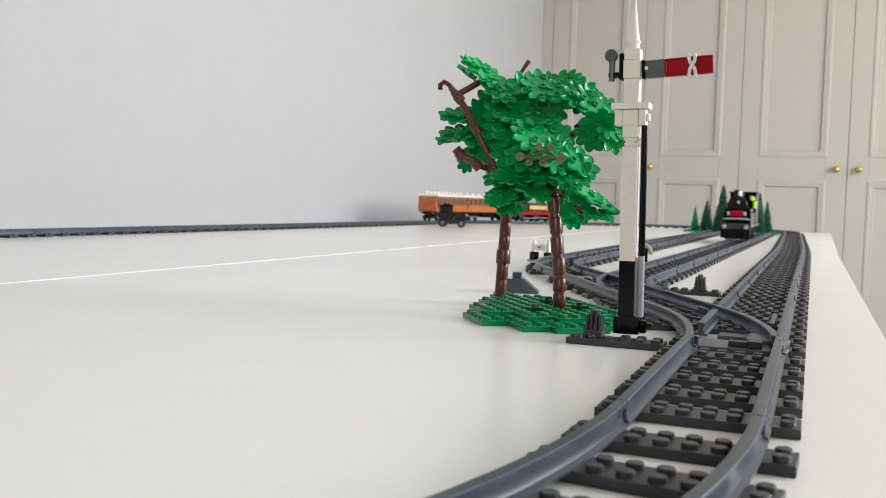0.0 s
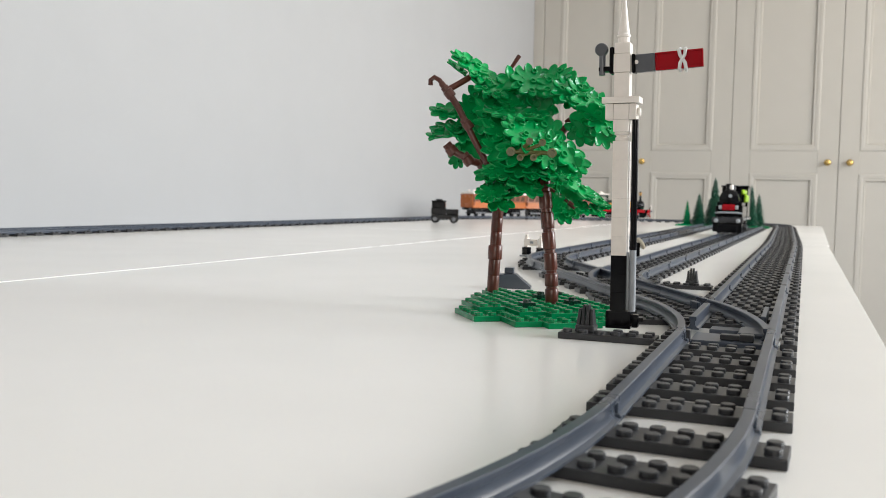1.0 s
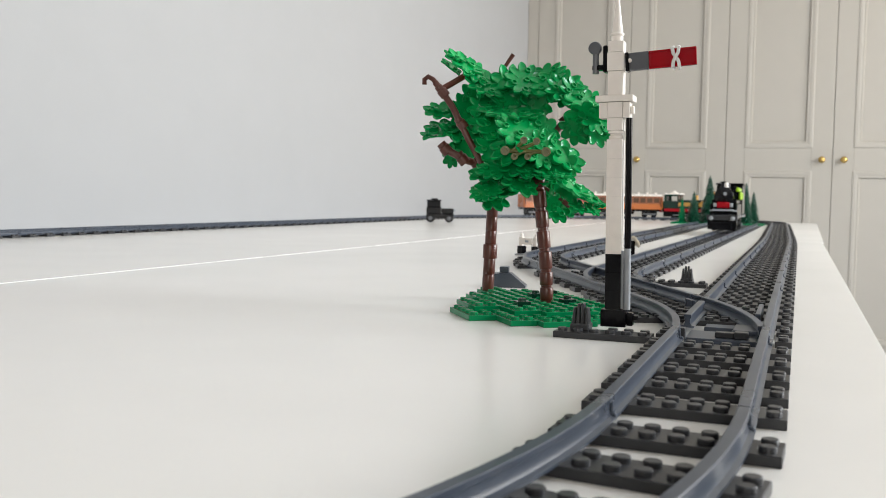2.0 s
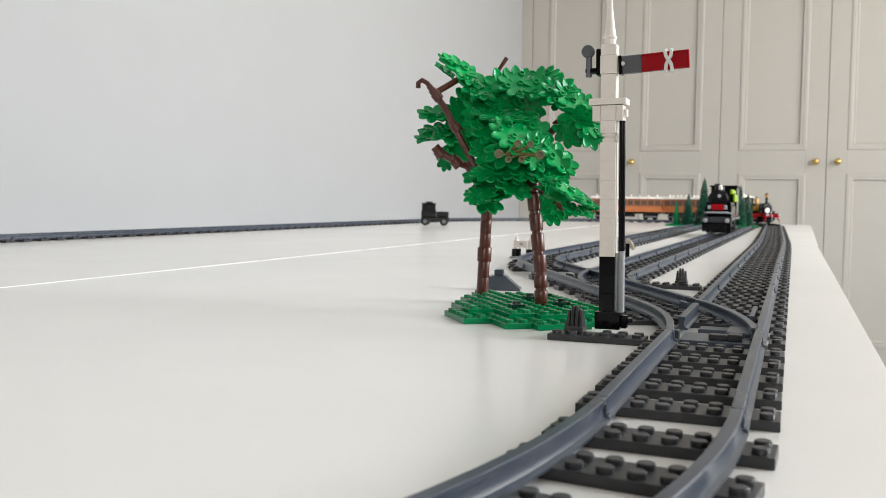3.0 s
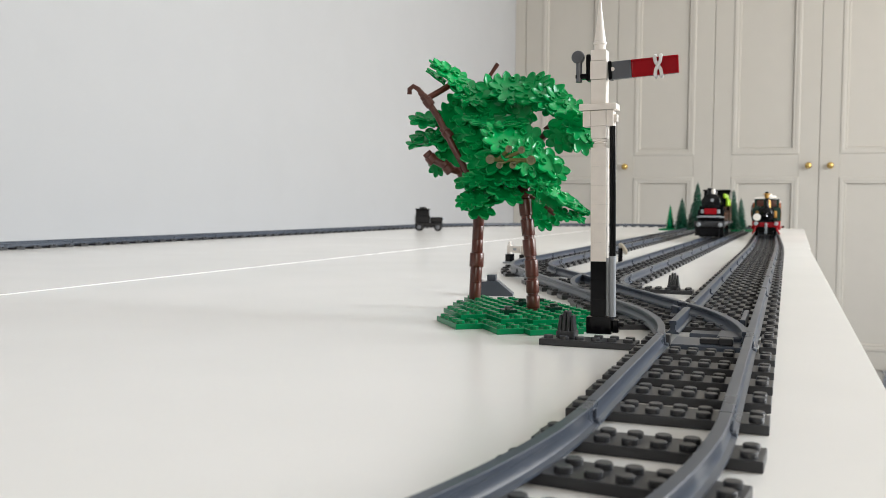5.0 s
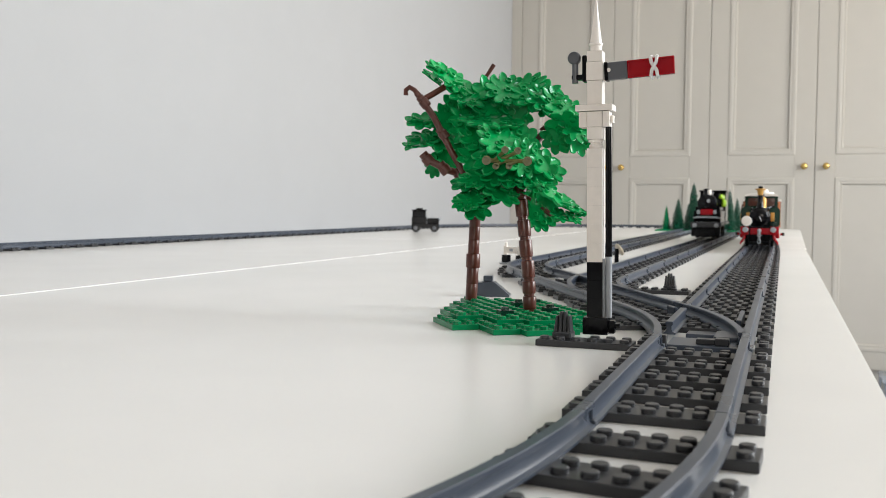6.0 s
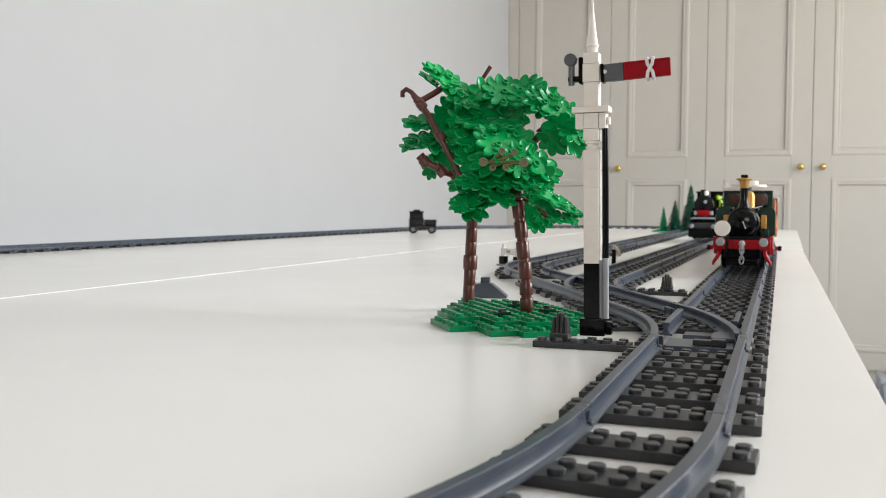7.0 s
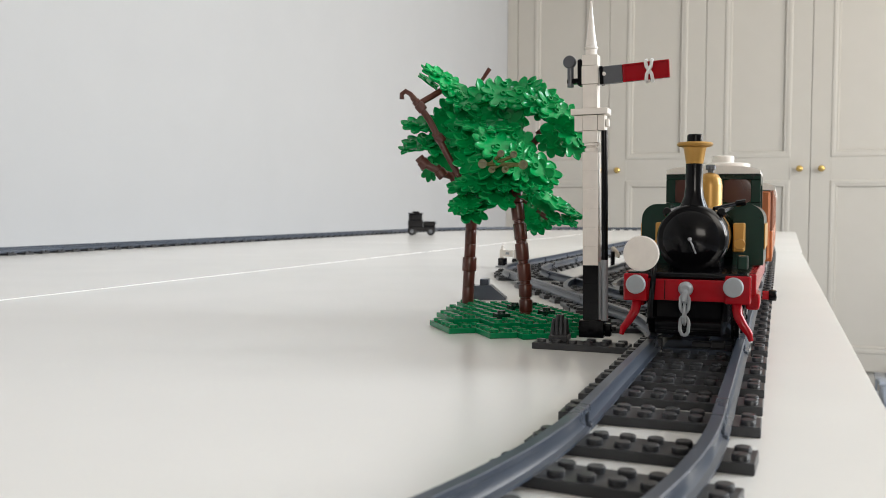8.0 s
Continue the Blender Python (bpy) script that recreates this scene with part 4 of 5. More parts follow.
def fir_tree(x, y, h, r, tone, base=0.004):
    t = thing("toy_fir", "dark green moulded toy fir tree at the end of the siding", "toy tree", pose(x, y, base, 0, 0, x * 900), "fir trees")
    bm = bmesh.new()
    add_rod(bm, (0, 0, 0), (0, 0, h * 0.3), r * 0.14, 10)
    part("trunk", bm, M_BROWN, t)
    bm = bmesh.new()
    rnd = random.Random(int(h * 1e4))
    n = max(7, int(h / 0.0075))
    for i in range(n):
        u = i / n
        z = h * (0.10 + 0.86 * u)
        rad = r * (1 - u) ** 0.8 + r * 0.10
        k = 11
        for j in range(k):
            a = 2 * math.pi * (j + 0.5 * (i % 2)) / k + rnd.uniform(-0.15, 0.15)
            m = pose(0, 0, z, 0, 0, math.degrees(a)) @ pose(0, 0, 0, 0, 22 + rnd.uniform(-6, 6), 0)
            q = rad * rnd.uniform(0.85, 1.1)
            vs = [bm.verts.new(m @ Vector(p)) for p in ((0, -q * 0.16, 0), (q * 0.55, -q * 0.24, 0), (q, 0, -q * 0.05), (q * 0.55, q * 0.24, 0), (0, q * 0.16, 0), (q * 0.4, 0, h * 0.035), (q * 0.4, 0, -h * 0.012))]
            for f in ((0, 1, 5), (1, 2, 5), (2, 3, 5), (3, 4, 5), (4, 0, 5), (1, 0, 6), (2, 1, 6), (3, 2, 6), (4, 3, 6), (0, 4, 6)):
                bm.faces.new([vs[i2] for i2 in f])
    add_turn(bm, [(r * 0.16, h * 0.05), (r * 0.5, h * 0.10), (r * 0.1, h * 0.9), (r * 0.02, h)], 10)
    part("crown", bm, tone, t)


def fir_base(x0, x1, y0, y1, label):
    bm = bmesh.new()
    add_box(bm, x0, x1, y0, y1, 0, PL, bev=0.0003)
    for i in range(int((x1 - x0) / S)):
        for j in range(int((y1 - y0) / S)):
            add_stud(bm, x0 + 0.004 + S * i, y0 + 0.004 + S * j, PL, 8)
    tagged(part("fir_base", bm, M_BASEGREEN), label, "base plate")


fir_base(-0.336, -0.152, 2.40, 2.56, "green studded base plate under the fir trees")
fir_base(-0.128, -0.064, 2.38, 2.508, "small green base plate behind the siding")
fir_tree(-0.306, 2.44, 0.075, 0.019, M_BASEGREEN)
fir_tree(-0.270, 2.43, 0.096, 0.031, M_FIR)
fir_tree(-0.245, 2.50, 0.080, 0.026, M_FIR)
fir_tree(-0.226, 2.45, 0.146, 0.033, M_FIR)
fir_tree(-0.190, 2.50, 0.105, 0.026, M_FIR)
fir_tree(-0.118, 2.42, 0.124, 0.027, M_FIR)
fir_tree(-0.098, 2.46, 0.098, 0.024, M_FIR)


# ---- rolling stock ----
M_WINDOW = material("dark_coach_glass", (0.10, 0.055, 0.035), 0.12, vary=0.1)


def box_part(parent, name, mat, x0, x1, y0, y1, z0, z1, bev=0.0004, label="", m=None, seg=1):
    bm = bmesh.new()
    add_box(bm, x0, x1, y0, y1, z0, z1, bev=bev, m=m, seg=seg)
    return part(name, bm, mat, parent, label)


def turn_part(parent, name, mat, prof, m, label="", seg=28):
    bm = bmesh.new()
    add_turn(bm, prof, seg, m)
    return part(name, bm, mat, parent, label, True)


def wheel_mesh(r, mat, width=0.004):
    bm = bmesh.new()
    add_turn(bm, [(r * 0.95, -width / 2), (r, -width / 2 + 0.0004), (r, width / 2 - 0.001), (r + 0.0012, width / 2 - 0.0008), (r + 0.0012, width / 2), (r * 0.8, width / 2 + 0.0001)], 28, pose(0, 0, 0, 0, 90))
    for i in range(8):
        a = 2 * math.pi * i / 8
        add_rod(bm, (-width / 2 - 0.0004, 0.0018 * math.cos(a), 0.0018 * math.sin(a)), (-width / 2 - 0.0004, r * 0.85 * math.cos(a), r * 0.85 * math.sin(a)), 0.0006, 6)
    add_rod(bm, (-width / 2 - 0.001, 0, 0), (width / 2, 0, 0), 0.0022, 12)
    me = bpy.data.meshes.new("wheel")
    bm.normal_update()
    bm.to_mesh(me)
    bm.free()
    me.materials.append(mat)
    me.shade_smooth()
    me.set_sharp_from_angle(angle=radians(35))
    return me


WHEEL_L = wheel_mesh(0.0115, M_BLACK)
WHEEL_S = wheel_mesh(0.0068, M_BLACK)
WHEELS = []            # (wheel, side, y, r): keyed to roll in motions()


def add_wheel(parent, me, side, y, r):
    w = new("wheel", me)
    w.parent = parent
    w.matrix_basis = pose(side * 0.0195, y, r, 0, 0, 0 if side < 0 else 180)
    WHEELS.append((w, side, y, r))
    return w


def chain_link(bm, z, turn, x=0.0, y=0.0):
    pts = []
    for i in range(13):
        a = 2 * math.pi * i / 12
        pts.append(pose(x, y, z, 0, 0, turn) @ Vector((0.0019 * math.cos(a), 0, 0.0034 * math.sin(a) + (0.0008 if math.sin(a) > 0 else -0.0008))))
    add_tube(bm, pts, 0.00075, 8)


def build_loco():
    lc = thing("steam_locomotive", "black, red and dark green brick-built steam locomotive with gold trim", "toy train")
    F = 0.105                       # front buffer beam, from the middle
    # frame and wheels
    box_part(lc, "chassis", M_BLACK, -0.0150, 0.0150, -0.098, F - 0.014, 0.0035, 0.0295, 0.0008)
    for sd in (-1, 1):
        box_part(lc, "frame_plate", M_BLACK, *sorted((sd * 0.0152, sd * 0.0178)), F - 0.075, F - 0.008, 0.0110, 0.0295, 0.0005)
    turn_part(lc, "front_axle", M_BLACK, [(0.0030, -0.0145), (0.0030, 0.0145)], pose(0, F - 0.0125, 0.0085, 0, 90))
    box_part(lc, "footplate", M_BLACK, -0.026, 0.026, -0.1, F - 0.001, 0.0305, 0.0329, 0.0005, "glossy black footplate")
    for y in (F - 0.045, 0.0, -0.06):
        for sd in (-1, 1):
            add_wheel(lc, WHEEL_L, sd, y, 0.0115)
    # running boards, dark red valances
    for sd in (-1, 1):
        box_part(lc, "valance", M_RED, *sorted((sd * 0.0255, sd * 0.0290)), -0.09, F - 0.016, 0.0225, 0.0322, 0.0004, "red side valance")
        box_part(lc, "cylinder", M_RED, *sorted((sd * 0.0235, sd * 0.0300)), F - 0.062, F - 0.040, 0.0135, 0.0215, 0.0015, "red cylinder block", None, 3)
        bm = bmesh.new()
        add_rod(bm, (sd * 0.0245, F - 0.062, 0.0125), (sd * 0.0245, -0.06, 0.0095), 0.0012, 10)
        part("connecting_rod", bm, M_GREY, lc, "grey connecting rod", True)
        bm = bmesh.new()
        add_rod(bm, (sd * 0.0310, F - 0.05, 0.0200), (sd * 0.0338, F - 0.05, 0.0200), 0.0022, 12)
        part("step_pin", bm, M_RED, lc, "", True)
        turn_part(lc, "pin_end", M_BLACK, [(0.0024, 0), (0.0026, 0.0004), (0.0026, 0.0032), (0.0022, 0.0036)], pose(sd * 0.0338, F - 0.05, 0.0200, 0, 90 * sd))
    # buffer beam
    box_part(lc, "buffer_beam", M_RED, -0.0262, 0.0262, F - 0.0075, F - 0.0005, 0.0205, 0.0300, 0.0004, "bright red front buffer beam")
    box_part(lc, "beam_joint", M_BLACK, 0.0090, 0.0094, F - 0.0006, F - 0.0003, 0.0208, 0.0297, 0)
    for sd in (-1, 1):
        box_part(lc, "buffer_block", M_RED, *sorted((sd * 0.0165, sd * 0.0272)), F - 0.008, F + 0.0018, 0.0200, 0.0322, 0.0005, "red buffer block")
        bm = bmesh.new()
        add_rod(bm, (sd * 0.0205, F + 0.0015, 0.0280), (sd * 0.0205, F + 0.0085, 0.0280), 0.0026, 14)
        part("buffer_shank", bm, M_DKGREY, lc, "", True)
        turn_part(lc, "buffer", M_GREY, [(0.0036, 0), (0.0042, 0.0006), (0.0042, 0.0022), (0.0037, 0.0028)], pose(sd * 0.0205, F + 0.0085, 0.0280, -90), "light grey round buffer")
        # curved guard irons
        bm = bmesh.new()
        add_tube(bm, [(sd * 0.0215, F - 0.002, 0.0195), (sd * 0.0222, F + 0.001, 0.0150), (sd * 0.0245, F + 0.002, 0.0110), (sd * 0.0270, F + 0.002, 0.0075), (sd * 0.0278, F + 0.002, 0.0045)], [0.0022, 0.0021, 0.0019, 0.0016, 0.0010], 10)
        part("guard_iron", bm, M_RED, lc, "curved red guard iron", True)
        box_part(lc, "headlamp_bracket", M_DKGREEN, *sorted((sd * 0.0205, sd * 0.0250)), F - 0.03, F - 0.02, 0.0335, 0.0400, 0.0005)
    # lamp disc
    turn_part(lc, "headcode_disc", M_WHITE, [(0.0074, 0), (0.0079, 0.0005), (0.0079, 0.0018), (0.0074, 0.0022)], pose(0.0189, F + 0.0045, 0.0414, -90), "white round headcode disc")
    bm = bmesh.new()
    add_tube(bm, [(0.0140, F + 0.0015, 0.0410), (0.0136, F + 0.003, 0.0350), (0.0140, F + 0.003, 0.0280), (0.0150, F + 0.002, 0.0170)], 0.0013, 10)
    part("hose", bm, M_BLACK, lc, "black brake hose", True)
    # coupling
    bm = bmesh.new()
    add_turn(bm, [(0.0030, 0), (0.0033, 0.001), (0.0030, 0.003), (0.0018, 0.0042)], 16, pose(0, F, 0.0260, -90))
    add_tube(bm, [(0, F + 0.002, 0.0262), (0, F + 0.0055, 0.0245), (0, F + 0.0062, 0.0215), (0, F + 0.0040, 0.0205)], 0.0012, 8)
    hook = part("hook", bm, M_GREY, lc, "grey coupling hook", True)
    for i in range(3):
        bm = bmesh.new()
        chain_link(bm, 0.0200 - 0.0050 * i, 90 * (i % 2), 0, F + 0.0045)
        part("chain_link", bm, M_GREY, hook, "", True)
    # boiler
    zc = 0.0475
    my = lambda y: pose(0, y, zc, -90)
    turn_part(lc, "smokebox_door", M_BLACK, [(0.0128, -0.001), (0.0128, 0.0010), (0.0120, 0.0019), (0.0095, 0.0033), (0.0060, 0.0043), (0.0030, 0.0047), (0.0012, 0.0048)], my(F - 0.020), "domed glossy black smokebox door", 40)
    turn_part(lc, "smokebox", M_BLACK, [(0.0150, -0.030), (0.0158, -0.0292), (0.0158, -0.0016), (0.0150, -0.0004), (0.0132, 0.0)], my(F - 0.020), "black smokebox ring", 40)
    for i, (a, b, mat) in enumerate(((0.0502, 0.0512, M_GOLD), (0.0514, 0.0700, M_GOLD), (0.0702, 0.0712, M_BLACK), (0.0714, 0.12, M_DKGREEN))):
        turn_part(lc, "boiler_band" if mat is M_GOLD else "boiler", mat, [(0.0150, -(b - a)), (0.0152, -(b - a) + 0.0002), (0.0152, -0.0002), (0.0150, 0)], my(F - a), "gold boiler band" if mat is M_GOLD else "", 40)
    bm = bmesh.new()
    add_rod(bm, (0, F - 0.0140, zc), (-0.0026, F - 0.0150, zc - 0.0066), 0.0004, 8)
    add_turn(bm, [(0.0009, 0), (0.0009, 0.0022), (0.0006, 0.0026)], 12, my(F - 0.0145))
    part("door_handle", bm, M_STEEL, lc, "bright steel door handle", True)
    box_part(lc, "saddle", M_BLACK, -0.012, 0.012, F - 0.07, F - 0.038, 0.0330, 0.0385, 0.0006)
    # chimney
    cy = F - 0.030
    turn_part(lc, "chimney", M_BLACK, [(0.0068, 0.0615), (0.0062, 0.0630), (0.0046, 0.0670), (0.0040, 0.0720), (0.0040, 0.0825)], pose(0, cy, 0), "black chimney")
    turn_part(lc, "chimney_collar", M_GOLD, [(0.0040, 0.0826), (0.0041, 0.0835), (0.0050, 0.0888), (0.0054, 0.0902), (0.0078, 0.0908), (0.0084, 0.0917), (0.0078, 0.0925), (0.0040, 0.0929)], pose(0, cy, 0), "gold flared chimney cap")
    turn_part(lc, "chimney_top", M_BLACK, [(0.0036, 0.0930), (0.0036, 0.0958), (0.0030, 0.0964)], pose(0, cy, 0))
    # dome
    turn_part(lc, "dome", M_GOLD, [(0.0074, 0.0610), (0.0068, 0.0625), (0.0066, 0.0640), (0.0066, 0.0740), (0.0060, 0.0772), (0.0044, 0.0797), (0.0016, 0.0808)], pose(-0.0025, F - 0.090, 0), "gold steam dome")
    turn_part(lc, "safety_valve", M_DKGREY, [(0.0016, 0.0806), (0.0016, 0.0820), (0.0027, 0.0824), (0.0027, 0.0845), (0.002, 0.085)], pose(-0.003, F - 0.090, 0), "", 16)
    # small taps on the smokebox
    for sd in (-1, 1):
        turn_part(lc, "tap", M_BLACK, [(0.0019, 0), (0.0021, 0.0006), (0.0021, 0.0032), (0.0016, 0.0038)], pose(sd * 0.0125, F - 0.034, zc + 0.0115, -70, 0, 0), "", 14)
        bm = bmesh.new()
        add_rod(bm, (sd * 0.0128, F - 0.036, zc + 0.0125), (sd * 0.0135, F - 0.10, zc + 0.0150), 0.0009, 8)
        part("handrail", bm, M_DKGREY, lc, "", True)
    bm = bmesh.new()
    add_rod(bm, (-0.0085, F - 0.04, 0.0615), (-0.0180, F - 0.05, 0.0640), 0.0010, 8)
    add_rod(bm, (-0.0180, F - 0.05, 0.0640), (-0.0225, F - 0.05, 0.0648), 0.0016, 8)
    part("regulator_tap", bm, M_BLACK, lc, "", True)
    # side tanks with rounded shoulders
    for sd in (-1, 1):
        bm = bmesh.new()
        prof = [(0.0158, 0.0330), (0.0305, 0.0330), (0.0305, 0.0560)]
        for i in range(1, 7):
            a = math.pi / 2 * i / 6
            prof.append((0.0225 + 0.0080 * math.cos(a), 0.0560 + 0.0080 * math.sin(a)))
        prof += [(0.0158, 0.0640)]
        prof = [(sd * x, z) for x, z in prof]
        if sd < 0:
            prof.reverse()
        add_sweep(bm, prof, [pose(0, F - 0.145, 0), pose(0, F - 0.074, 0)])
        part("side_tank", bm, M_DKGREEN, lc, "dark green side tank with a rounded shoulder")
        box_part(lc, "tank_strip", M_GOLD, *sorted((sd * 0.0306, sd * 0.0312)), F - 0.143, F - 0.076, 0.041, 0.054, 0.0002, "gold panel on the tank side")
        box_part(lc, "sandbox", M_GOLD, *sorted((sd * 0.0162, sd * 0.0218)), F - 0.0735, F - 0.0620, 0.0400, 0.0545, 0.0006, "gold block beside the boiler")
        turn_part(lc, "sand_lid", M_GOLD, [(0.0026, 0), (0.0028, 0.0006), (0.0026, 0.0014)], pose(sd * 0.0195, F - 0.0618, 0.0440, -90), "", 14)
    # cab
    c0, c1 = F - 0.146, F - 0.196
    bm = bmesh.new()
    w, zt = 0.0268, 0.0820
    add_box(bm, -w, w, c0 - 0.003, c0, 0.0330, 0.0655, bev=0.0003)
    for a, b in ((-w, -0.0215), (-0.0062, 0.0062), (0.0215, w)):
        add_box(bm, a, b, c0 - 0.003, c0, 0.0656, zt - 0.0031, bev=0.0002)
    add_box(bm, -w, w, c0 - 0.003, c0, zt - 0.003, zt, bev=0.0002)
    part("cab_front", bm, M_DKGREEN, lc, "dark green cab front with two round-topped windows")
    for sd in (-1, 1):
        turn_part(lc, "window_ring", M_BROWN, [(0.0068, -0.001), (0.0086, -0.0008), (0.0086, 0.0006), (0.0068, 0.0008)], pose(sd * 0.0139, c0 - 0.0012, 0.0718, -90), "brown window ring")
        box_part(lc, "window_pane", M_WINDOW, *sorted((sd * 0.0062, sd * 0.0215)), c0 - 0.0027, c0 - 0.0018, 0.0657, 0.0788, 0)
        bm = bmesh.new()
        add_box(bm, *sorted((sd * 0.0238, sd * 0.0268)), c1, c0 - 0.0032, 0.0330, 0.0600, bev=0.0004)
        add_box(bm, *sorted((sd * 0.0238, sd * 0.0268)), c1, c1 + 0.008, 0.0601, 0.0819, bev=0.0003)
        add_box(bm, *sorted((sd * 0.0238, sd * 0.0268)), c1 + 0.0081, c0 - 0.0032, 0.0760, 0.0819, bev=0.0003)
        part("cab_side", bm, M_DKGREEN, lc)
    box_part(lc, "cab_back", M_DKGREEN, -0.0237, 0.0237, c1, c1 + 0.003, 0.0330, 0.0819, 0.0003)
    bm = bmesh.new()
    prof = [(-0.0265, 0.0822), (0.0265, 0.0822), (0.0265, 0.0842), (0.0200, 0.0862), (0.0, 0.0870), (-0.0200, 0.0862), (-0.0265, 0.0842)]
    add_sweep(bm, prof, [pose(0, c1 - 0.004, 0), pose(0, c0 + 0.005, 0)])
    part("cab_roof", bm, M_WHITE, lc, "white curved cab roof")
    turn_part(lc, "roof_vent", M_WHITE, [(0.0140, 0.0862), (0.0140, 0.0890), (0.0132, 0.0896)], pose(-0.006, (c0 + c1) / 2, 0), "white round roof vent")
    turn_part(lc, "roof_cap", M_WHITE, [(0.0066, 0.0897), (0.0066, 0.0936), (0.0060, 0.0942)], pose(-0.004, (c0 + c1) / 2, 0))
    box_part(lc, "bunker", M_DKGREEN, -0.0255, 0.0255, -F + 0.002, c1 - 0.0005, 0.0330, 0.0580, 0.0006, "dark green coal bunker")
    box_part(lc, "rear_beam", M_RED, -0.0262, 0.0262, -F - 0.001, -F + 0.0015, 0.0185, 0.0328, 0.0004)
    return lc


def build_coach():
    cc = thing("passenger_coach", "orange-brown brick-built passenger coach with white roof and vents", "toy train", None, "coaches")
    H = 0.124
    box_part(cc, "underframe", M_BLACK, -0.022, 0.022, -H + 0.004, H - 0.004, 0.0205, 0.0275, 0.0005, "black underframe")
    bm = bmesh.new()
    add_box(bm, -0.0318, 0.0318, -H, H, 0.0277, 0.0475, bev=0.0006)
    part("lower_side", bm, M_ORANGE, cc, "bright orange lower panels")
    ORB = M_COACH
    bm = bmesh.new()
    add_box(bm, -0.0304, 0.0304, -H + 0.0012, H - 0.0012, 0.0477, 0.0740, bev=0.0004)
    part("upper_side", bm, ORB, cc, "brown upper panels")
    for sd in (-1, 1):
        for i in range(11):
            y = -H + 0.006 + i * (2 * H - 0.012) / 10
            box_part(cc, "pillar", ORB, *sorted((sd * 0.0304, sd * 0.0319)), y - 0.0022, y + 0.0022, 0.0478, 0.0738, 0.0003)
        for i in range(10):
            y0 = -H + 0.006 + i * (2 * H - 0.012) / 10 + 0.0026
            y1 = y0 + (2 * H - 0.012) / 10 - 0.0052
            box_part(cc, "window", M_WINDOW, *sorted((sd * 0.0305, sd * 0.0309)), y0, y1, 0.0520, 0.0680, 0, "dark coach window")
    for e in (-1, 1):
        box_part(cc, "end_panel", M_ORANGE, -0.0300, 0.0300, *sorted((e * (H + 0.0002), e * (H + 0.004))), 0.0290, 0.0735, 0.0012, "orange bowed end")
        bm = bmesh.new()
        add_tube(bm, [(0.0325, e * (H + 0.001), 0.068), (0.0345, e * (H - 0.002), 0.060), (0.0345, e * (H - 0.002), 0.042), (0.0318, e * (H - 0.002), 0.036)], 0.0011, 8)
        part("grab_rail", bm, M_BROWN, cc, "", True)
        for x in (-0.017, 0.017):
            turn_part(cc, "buffer", M_DKGREY, [(0.0022, 0), (0.0022, 0.004), (0.004, 0.0044), (0.004, 0.006)], pose(x, e * (H - 0.002), 0.0245, -90 * e), "", 14)
    bm = bmesh.new()
    prof = [(-0.0330, 0.0742), (0.0330, 0.0742), (0.0330, 0.0768), (0.0220, 0.0808), (0.0, 0.0826), (-0.0220, 0.0808), (-0.0330, 0.0768)]
    add_sweep(bm, prof, [pose(0, -H - 0.002, 0), pose(0, H + 0.002, 0)])
    part("roof", bm, M_WHITE, cc, "white curved roof")
    for i in range(8):
        y = -H + 0.018 + i * (2 * H - 0.036) / 7
        for x in (-0.012, 0.012):
            bm = bmesh.new()
            add_turn(bm, [(0.0030, 0.0808), (0.0030, 0.0850), (0.0040, 0.0852), (0.0040, 0.0872), (0.0020, 0.0885)], 12, pose(x, y, 0))
            part("roof_vent", bm, M_WHITE, cc, "", True)
    for e in (-1, 1):
        box_part(cc, "bogie", M_BLACK, -0.0185, 0.0185, e * 0.084 - 0.026, e * 0.084 + 0.026, 0.0075, 0.0200, 0.0012, "black four-wheel bogie")
        for sd in (-1, 1):
            box_part(cc, "axle_box", M_DKGREY, *sorted((sd * 0.0225, sd * 0.0262)), e * 0.084 - 0.023, e * 0.084 + 0.023, 0.0085, 0.0140, 0.0008)
            for dy in (-0.016, 0.016):
                add_wheel(cc, WHEEL_S, sd, e * 0.084 + dy, 0.0068)
    box_part(cc, "battery_box", M_BLACK, -0.018, 0.018, -0.03, 0.03, 0.0100, 0.0203, 0.001)
    return cc


M_COACH = plastic("brown_orange_plastic", (0.25, 0.085, 0.035), 0.3)
loco = build_loco()
coach_one = build_coach()


def copy_coach(src):
    made = copy_thing(src, pose(0, 0, 0))
    return made


coach_two = copy_coach(coach_one)
for o in coach_two.children:
    if o.name.startswith("wheel"):
        p = o.matrix_basis.translation
        WHEELS.append((o, -1 if p.x < 0 else 1, p.y, p.z))


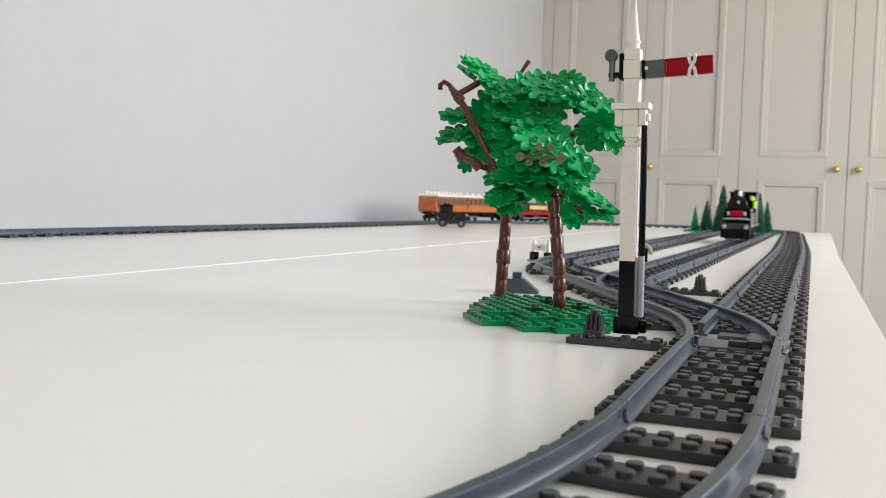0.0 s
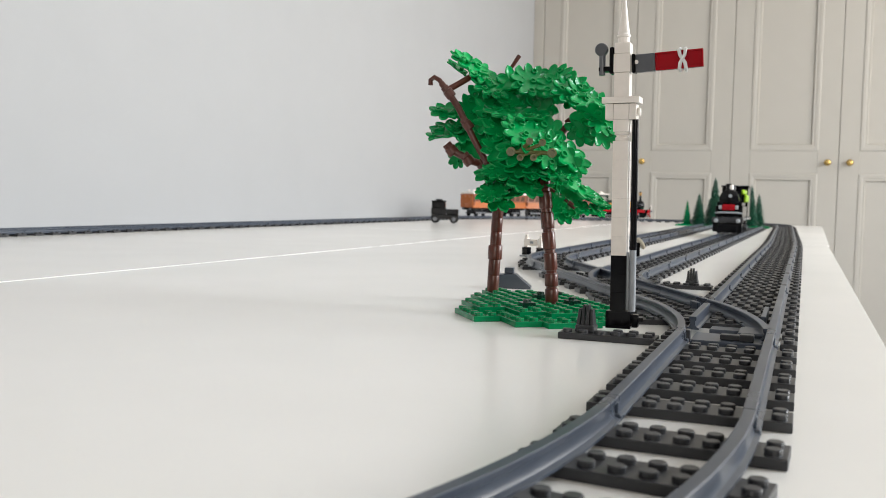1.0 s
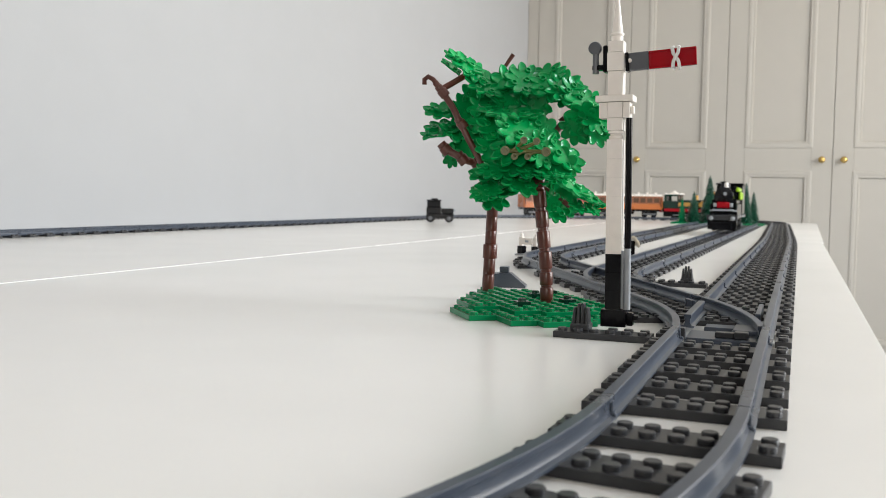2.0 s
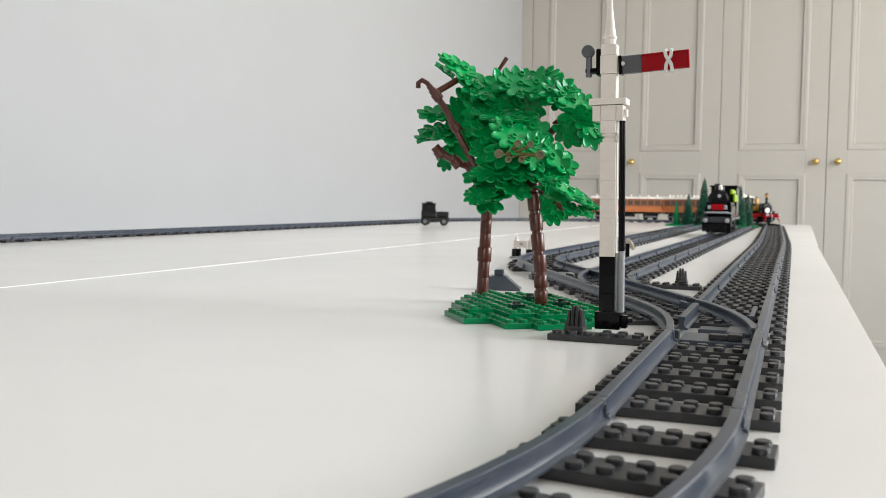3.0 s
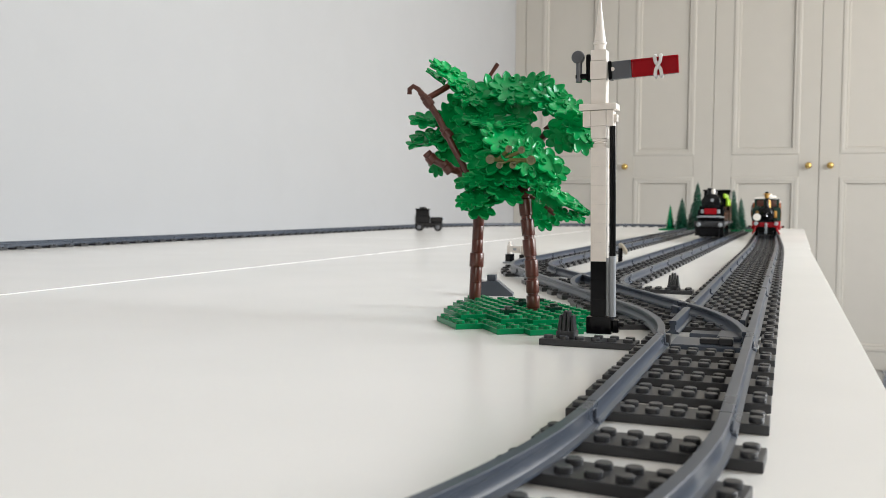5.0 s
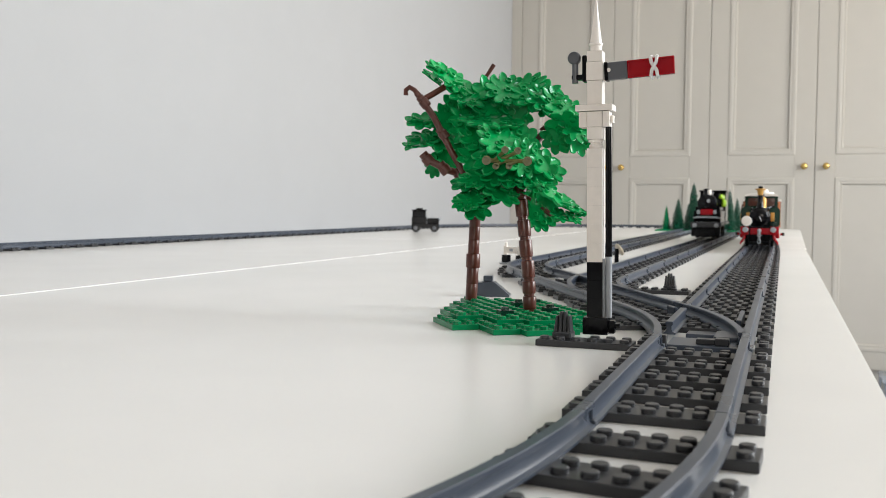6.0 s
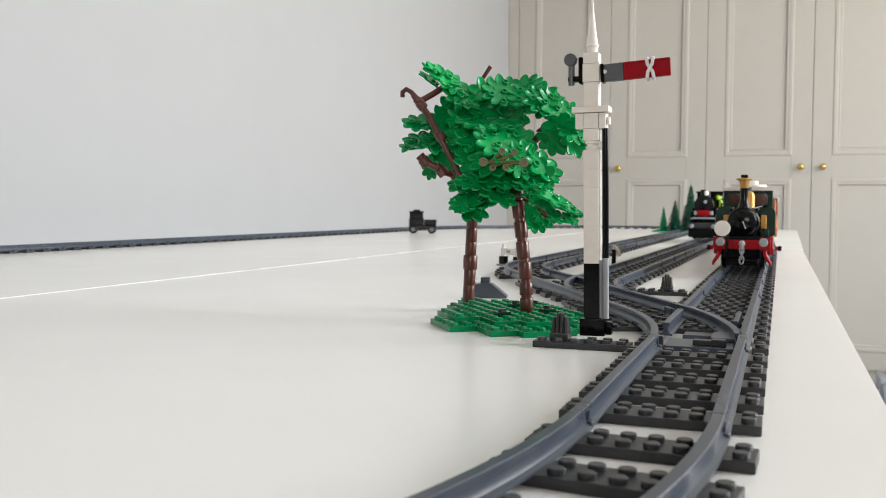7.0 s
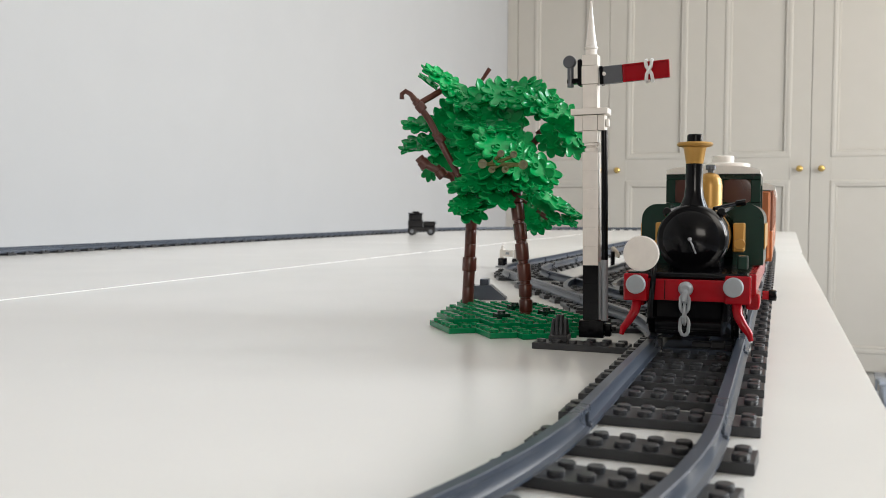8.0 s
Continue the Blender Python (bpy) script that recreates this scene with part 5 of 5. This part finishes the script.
def parked_loco():
    """The dark engine on the siding with lime green cab panels."""
    g = thing("parked_locomotive", "black brick-built locomotive with red stripe and lime green sides", "toy train", pose(-0.1105, 1.58, 0.0098, 0, 0, 179.5))
    F = 0.13
    box_part(g, "chassis", M_BLACK, -0.020, 0.020, -0.125, F - 0.004, 0.006, 0.022, 0.001)
    box_part(g, "pilot_beam", M_TIE, -0.0300, 0.0300, F - 0.010, F, 0.0225, 0.0330, 0.0008, "dark grey pilot beam")
    box_part(g, "running_board", M_DKGREY, -0.0295, 0.0295, -0.125, F - 0.0105, 0.0270, 0.0320, 0.0006)
    for sd in (-1, 1):
        turn_part(g, "lamp", M_GREY, [(0.0040, 0), (0.0044, 0.0006), (0.0044, 0.003), (0.003, 0.0038)], pose(sd * 0.021, F, 0.0265, -90), "pale round lamp", 18)
        box_part(g, "step", M_BLACK, *sorted((sd * 0.019, sd * 0.028)), F - 0.02, F - 0.004, 0.004, 0.0220, 0.0008)
        for y in (0.095, 0.065, 0.0, -0.04, -0.08):
            add_box_y = y
            w = new("wheel", WHEEL_L if y < 0.05 else WHEEL_S)
            w.parent = g
            r = 0.0115 if y < 0.05 else 0.0068
            w.matrix_basis = pose(sd * 0.0195, add_box_y, r, 0, 0, 0 if sd < 0 else 180)
        box_part(g, "side_panel", M_BLACK, *sorted((sd * 0.0215, sd * 0.0265)), -0.02, F - 0.03, 0.0322, 0.0560, 0.001)
        box_part(g, "pipe", M_GREY, *sorted((sd * 0.016, sd * 0.027)), F - 0.028, F - 0.022, 0.0400, 0.0430, 0.001)
    box_part(g, "lime_panel", M_LIME, -0.0300, -0.0235, -0.03, 0.03, 0.0640, 0.0800, 0.002, "lime green side panel")
    box_part(g, "lime_panel", M_LIME, -0.0260, -0.0190, -0.03, 0.05, 0.0802, 0.0900, 0.002, "lime green upper panel")
    for sd in (-1, 1):
        box_part(g, "grey_block", M_GREY, *sorted((sd * 0.0128, sd * 0.0190)), F - 0.021, F - 0.0165, 0.0490, 0.0570, 0.001)
        box_part(g, "handrail_block", M_BLACK, *sorted((sd * 0.0190, sd * 0.0245)), -0.02, F - 0.040, 0.0562, 0.0640, 0.001)
    box_part(g, "cow_catcher", M_BLACK, -0.020, 0.020, F - 0.008, F + 0.004, 0.003, 0.0195, 0.002, "black pilot under the beam", None, 2)
    box_part(g, "red_stripe", M_RED, -0.0125, 0.0125, F - 0.020, F - 0.016, 0.0470, 0.0590, 0.002, "red front panel", None, 2)
    box_part(g, "silver_bar", M_GREY, -0.021, 0.021, F - 0.022, F - 0.0165, 0.0405, 0.0445, 0.0008, "light grey front bar")
    bm = bmesh.new()
    add_turn(bm, [(0.0185, -0.12), (0.0190, -0.119), (0.0190, -0.001), (0.0180, 0), (0.0130, 0.001), (0.0100, 0.004), (0.0030, 0.005)], 32, pose(0, F - 0.024, 0.0700, -90))
    part("boiler", bm, M_BLACK, g, "black boiler", True)
    turn_part(g, "number_plate", M_GREY, [(0.0035, 0), (0.0035, 0.001)], pose(-0.003, F - 0.0185, 0.0760, -90), "", 14)
    box_part(g, "cab", M_BLACK, -0.0270, 0.0270, -0.11, -0.035, 0.0325, 0.0960, 0.0012, "black cab")
    box_part(g, "cab_roof", M_BLACK, -0.029, 0.029, -0.115, -0.030, 0.0962, 0.1000, 0.0012)
    turn_part(g, "chimney", M_BLACK, [(0.006, 0.088), (0.0045, 0.091), (0.0045, 0.098), (0.006, 0.0985), (0.006, 0.101)], pose(0.004, F - 0.05, 0), "", 18)
    turn_part(g, "top_lamp", M_WHITE, [(0.0034, 0.0885), (0.0036, 0.089), (0.0036, 0.0975), (0.003, 0.0985)], pose(-0.004, F - 0.032, 0), "white top lamp", 16)
    turn_part(g, "dome", M_BLACK, [(0.0070, 0.088), (0.0070, 0.095), (0.005, 0.0985), (0.002, 0.0995)], pose(0, F - 0.1, 0), "", 20)


parked_loco()


# ---- what moves ----
SWAY = {7.5: (0.0006, 0.1), 8.0: (-0.0017, -0.3)}


def motions():
    """The train runs round the far curve and down the main line; its wheels roll."""
    bodies = {loco: (0.060, 0.165), coach_one: (0.263, 0.431), coach_two: (0.525, 0.693)}
    for ob, (a, b) in bodies.items():
        rows = [(t, chord(s, a, b)) for t, s in RUN]
        if ob is loco:          # the engine sways as it meets the points
            rows = [(t, pose(*SWAY.get(t, (0, 0))[:1], 0, 0) @ m @ pose(0, 0, 0, 0, 0, SWAY.get(t, (0, 0))[1])) for t, m in rows]
        walk(ob, rows)
    fine = []
    for (t0, s0), (t1, s1) in zip(RUN, RUN[1:]):
        n = 15
        fine += [(t0 + (t1 - t0) * i / n, s0 + (s1 - s0) * i / n) for i in range(n)]
    fine.append(RUN[-1])
    for w, side, y, r in WHEELS:
        rows, turn, last = [], 0.0, RUN[0][1]
        for t, s in fine:
            step = math.degrees((last - s) / r)
            turn += (step + 22.5) % 45 - 22.5      # the eight spokes look alike every 45 degrees
            last = s
            rows.append((t, pose(side * 0.0195, y, r, -turn) @ pose(0, 0, 0, 0, 0, 0 if side < 0 else 180)))
        walk(w, rows)


motions()
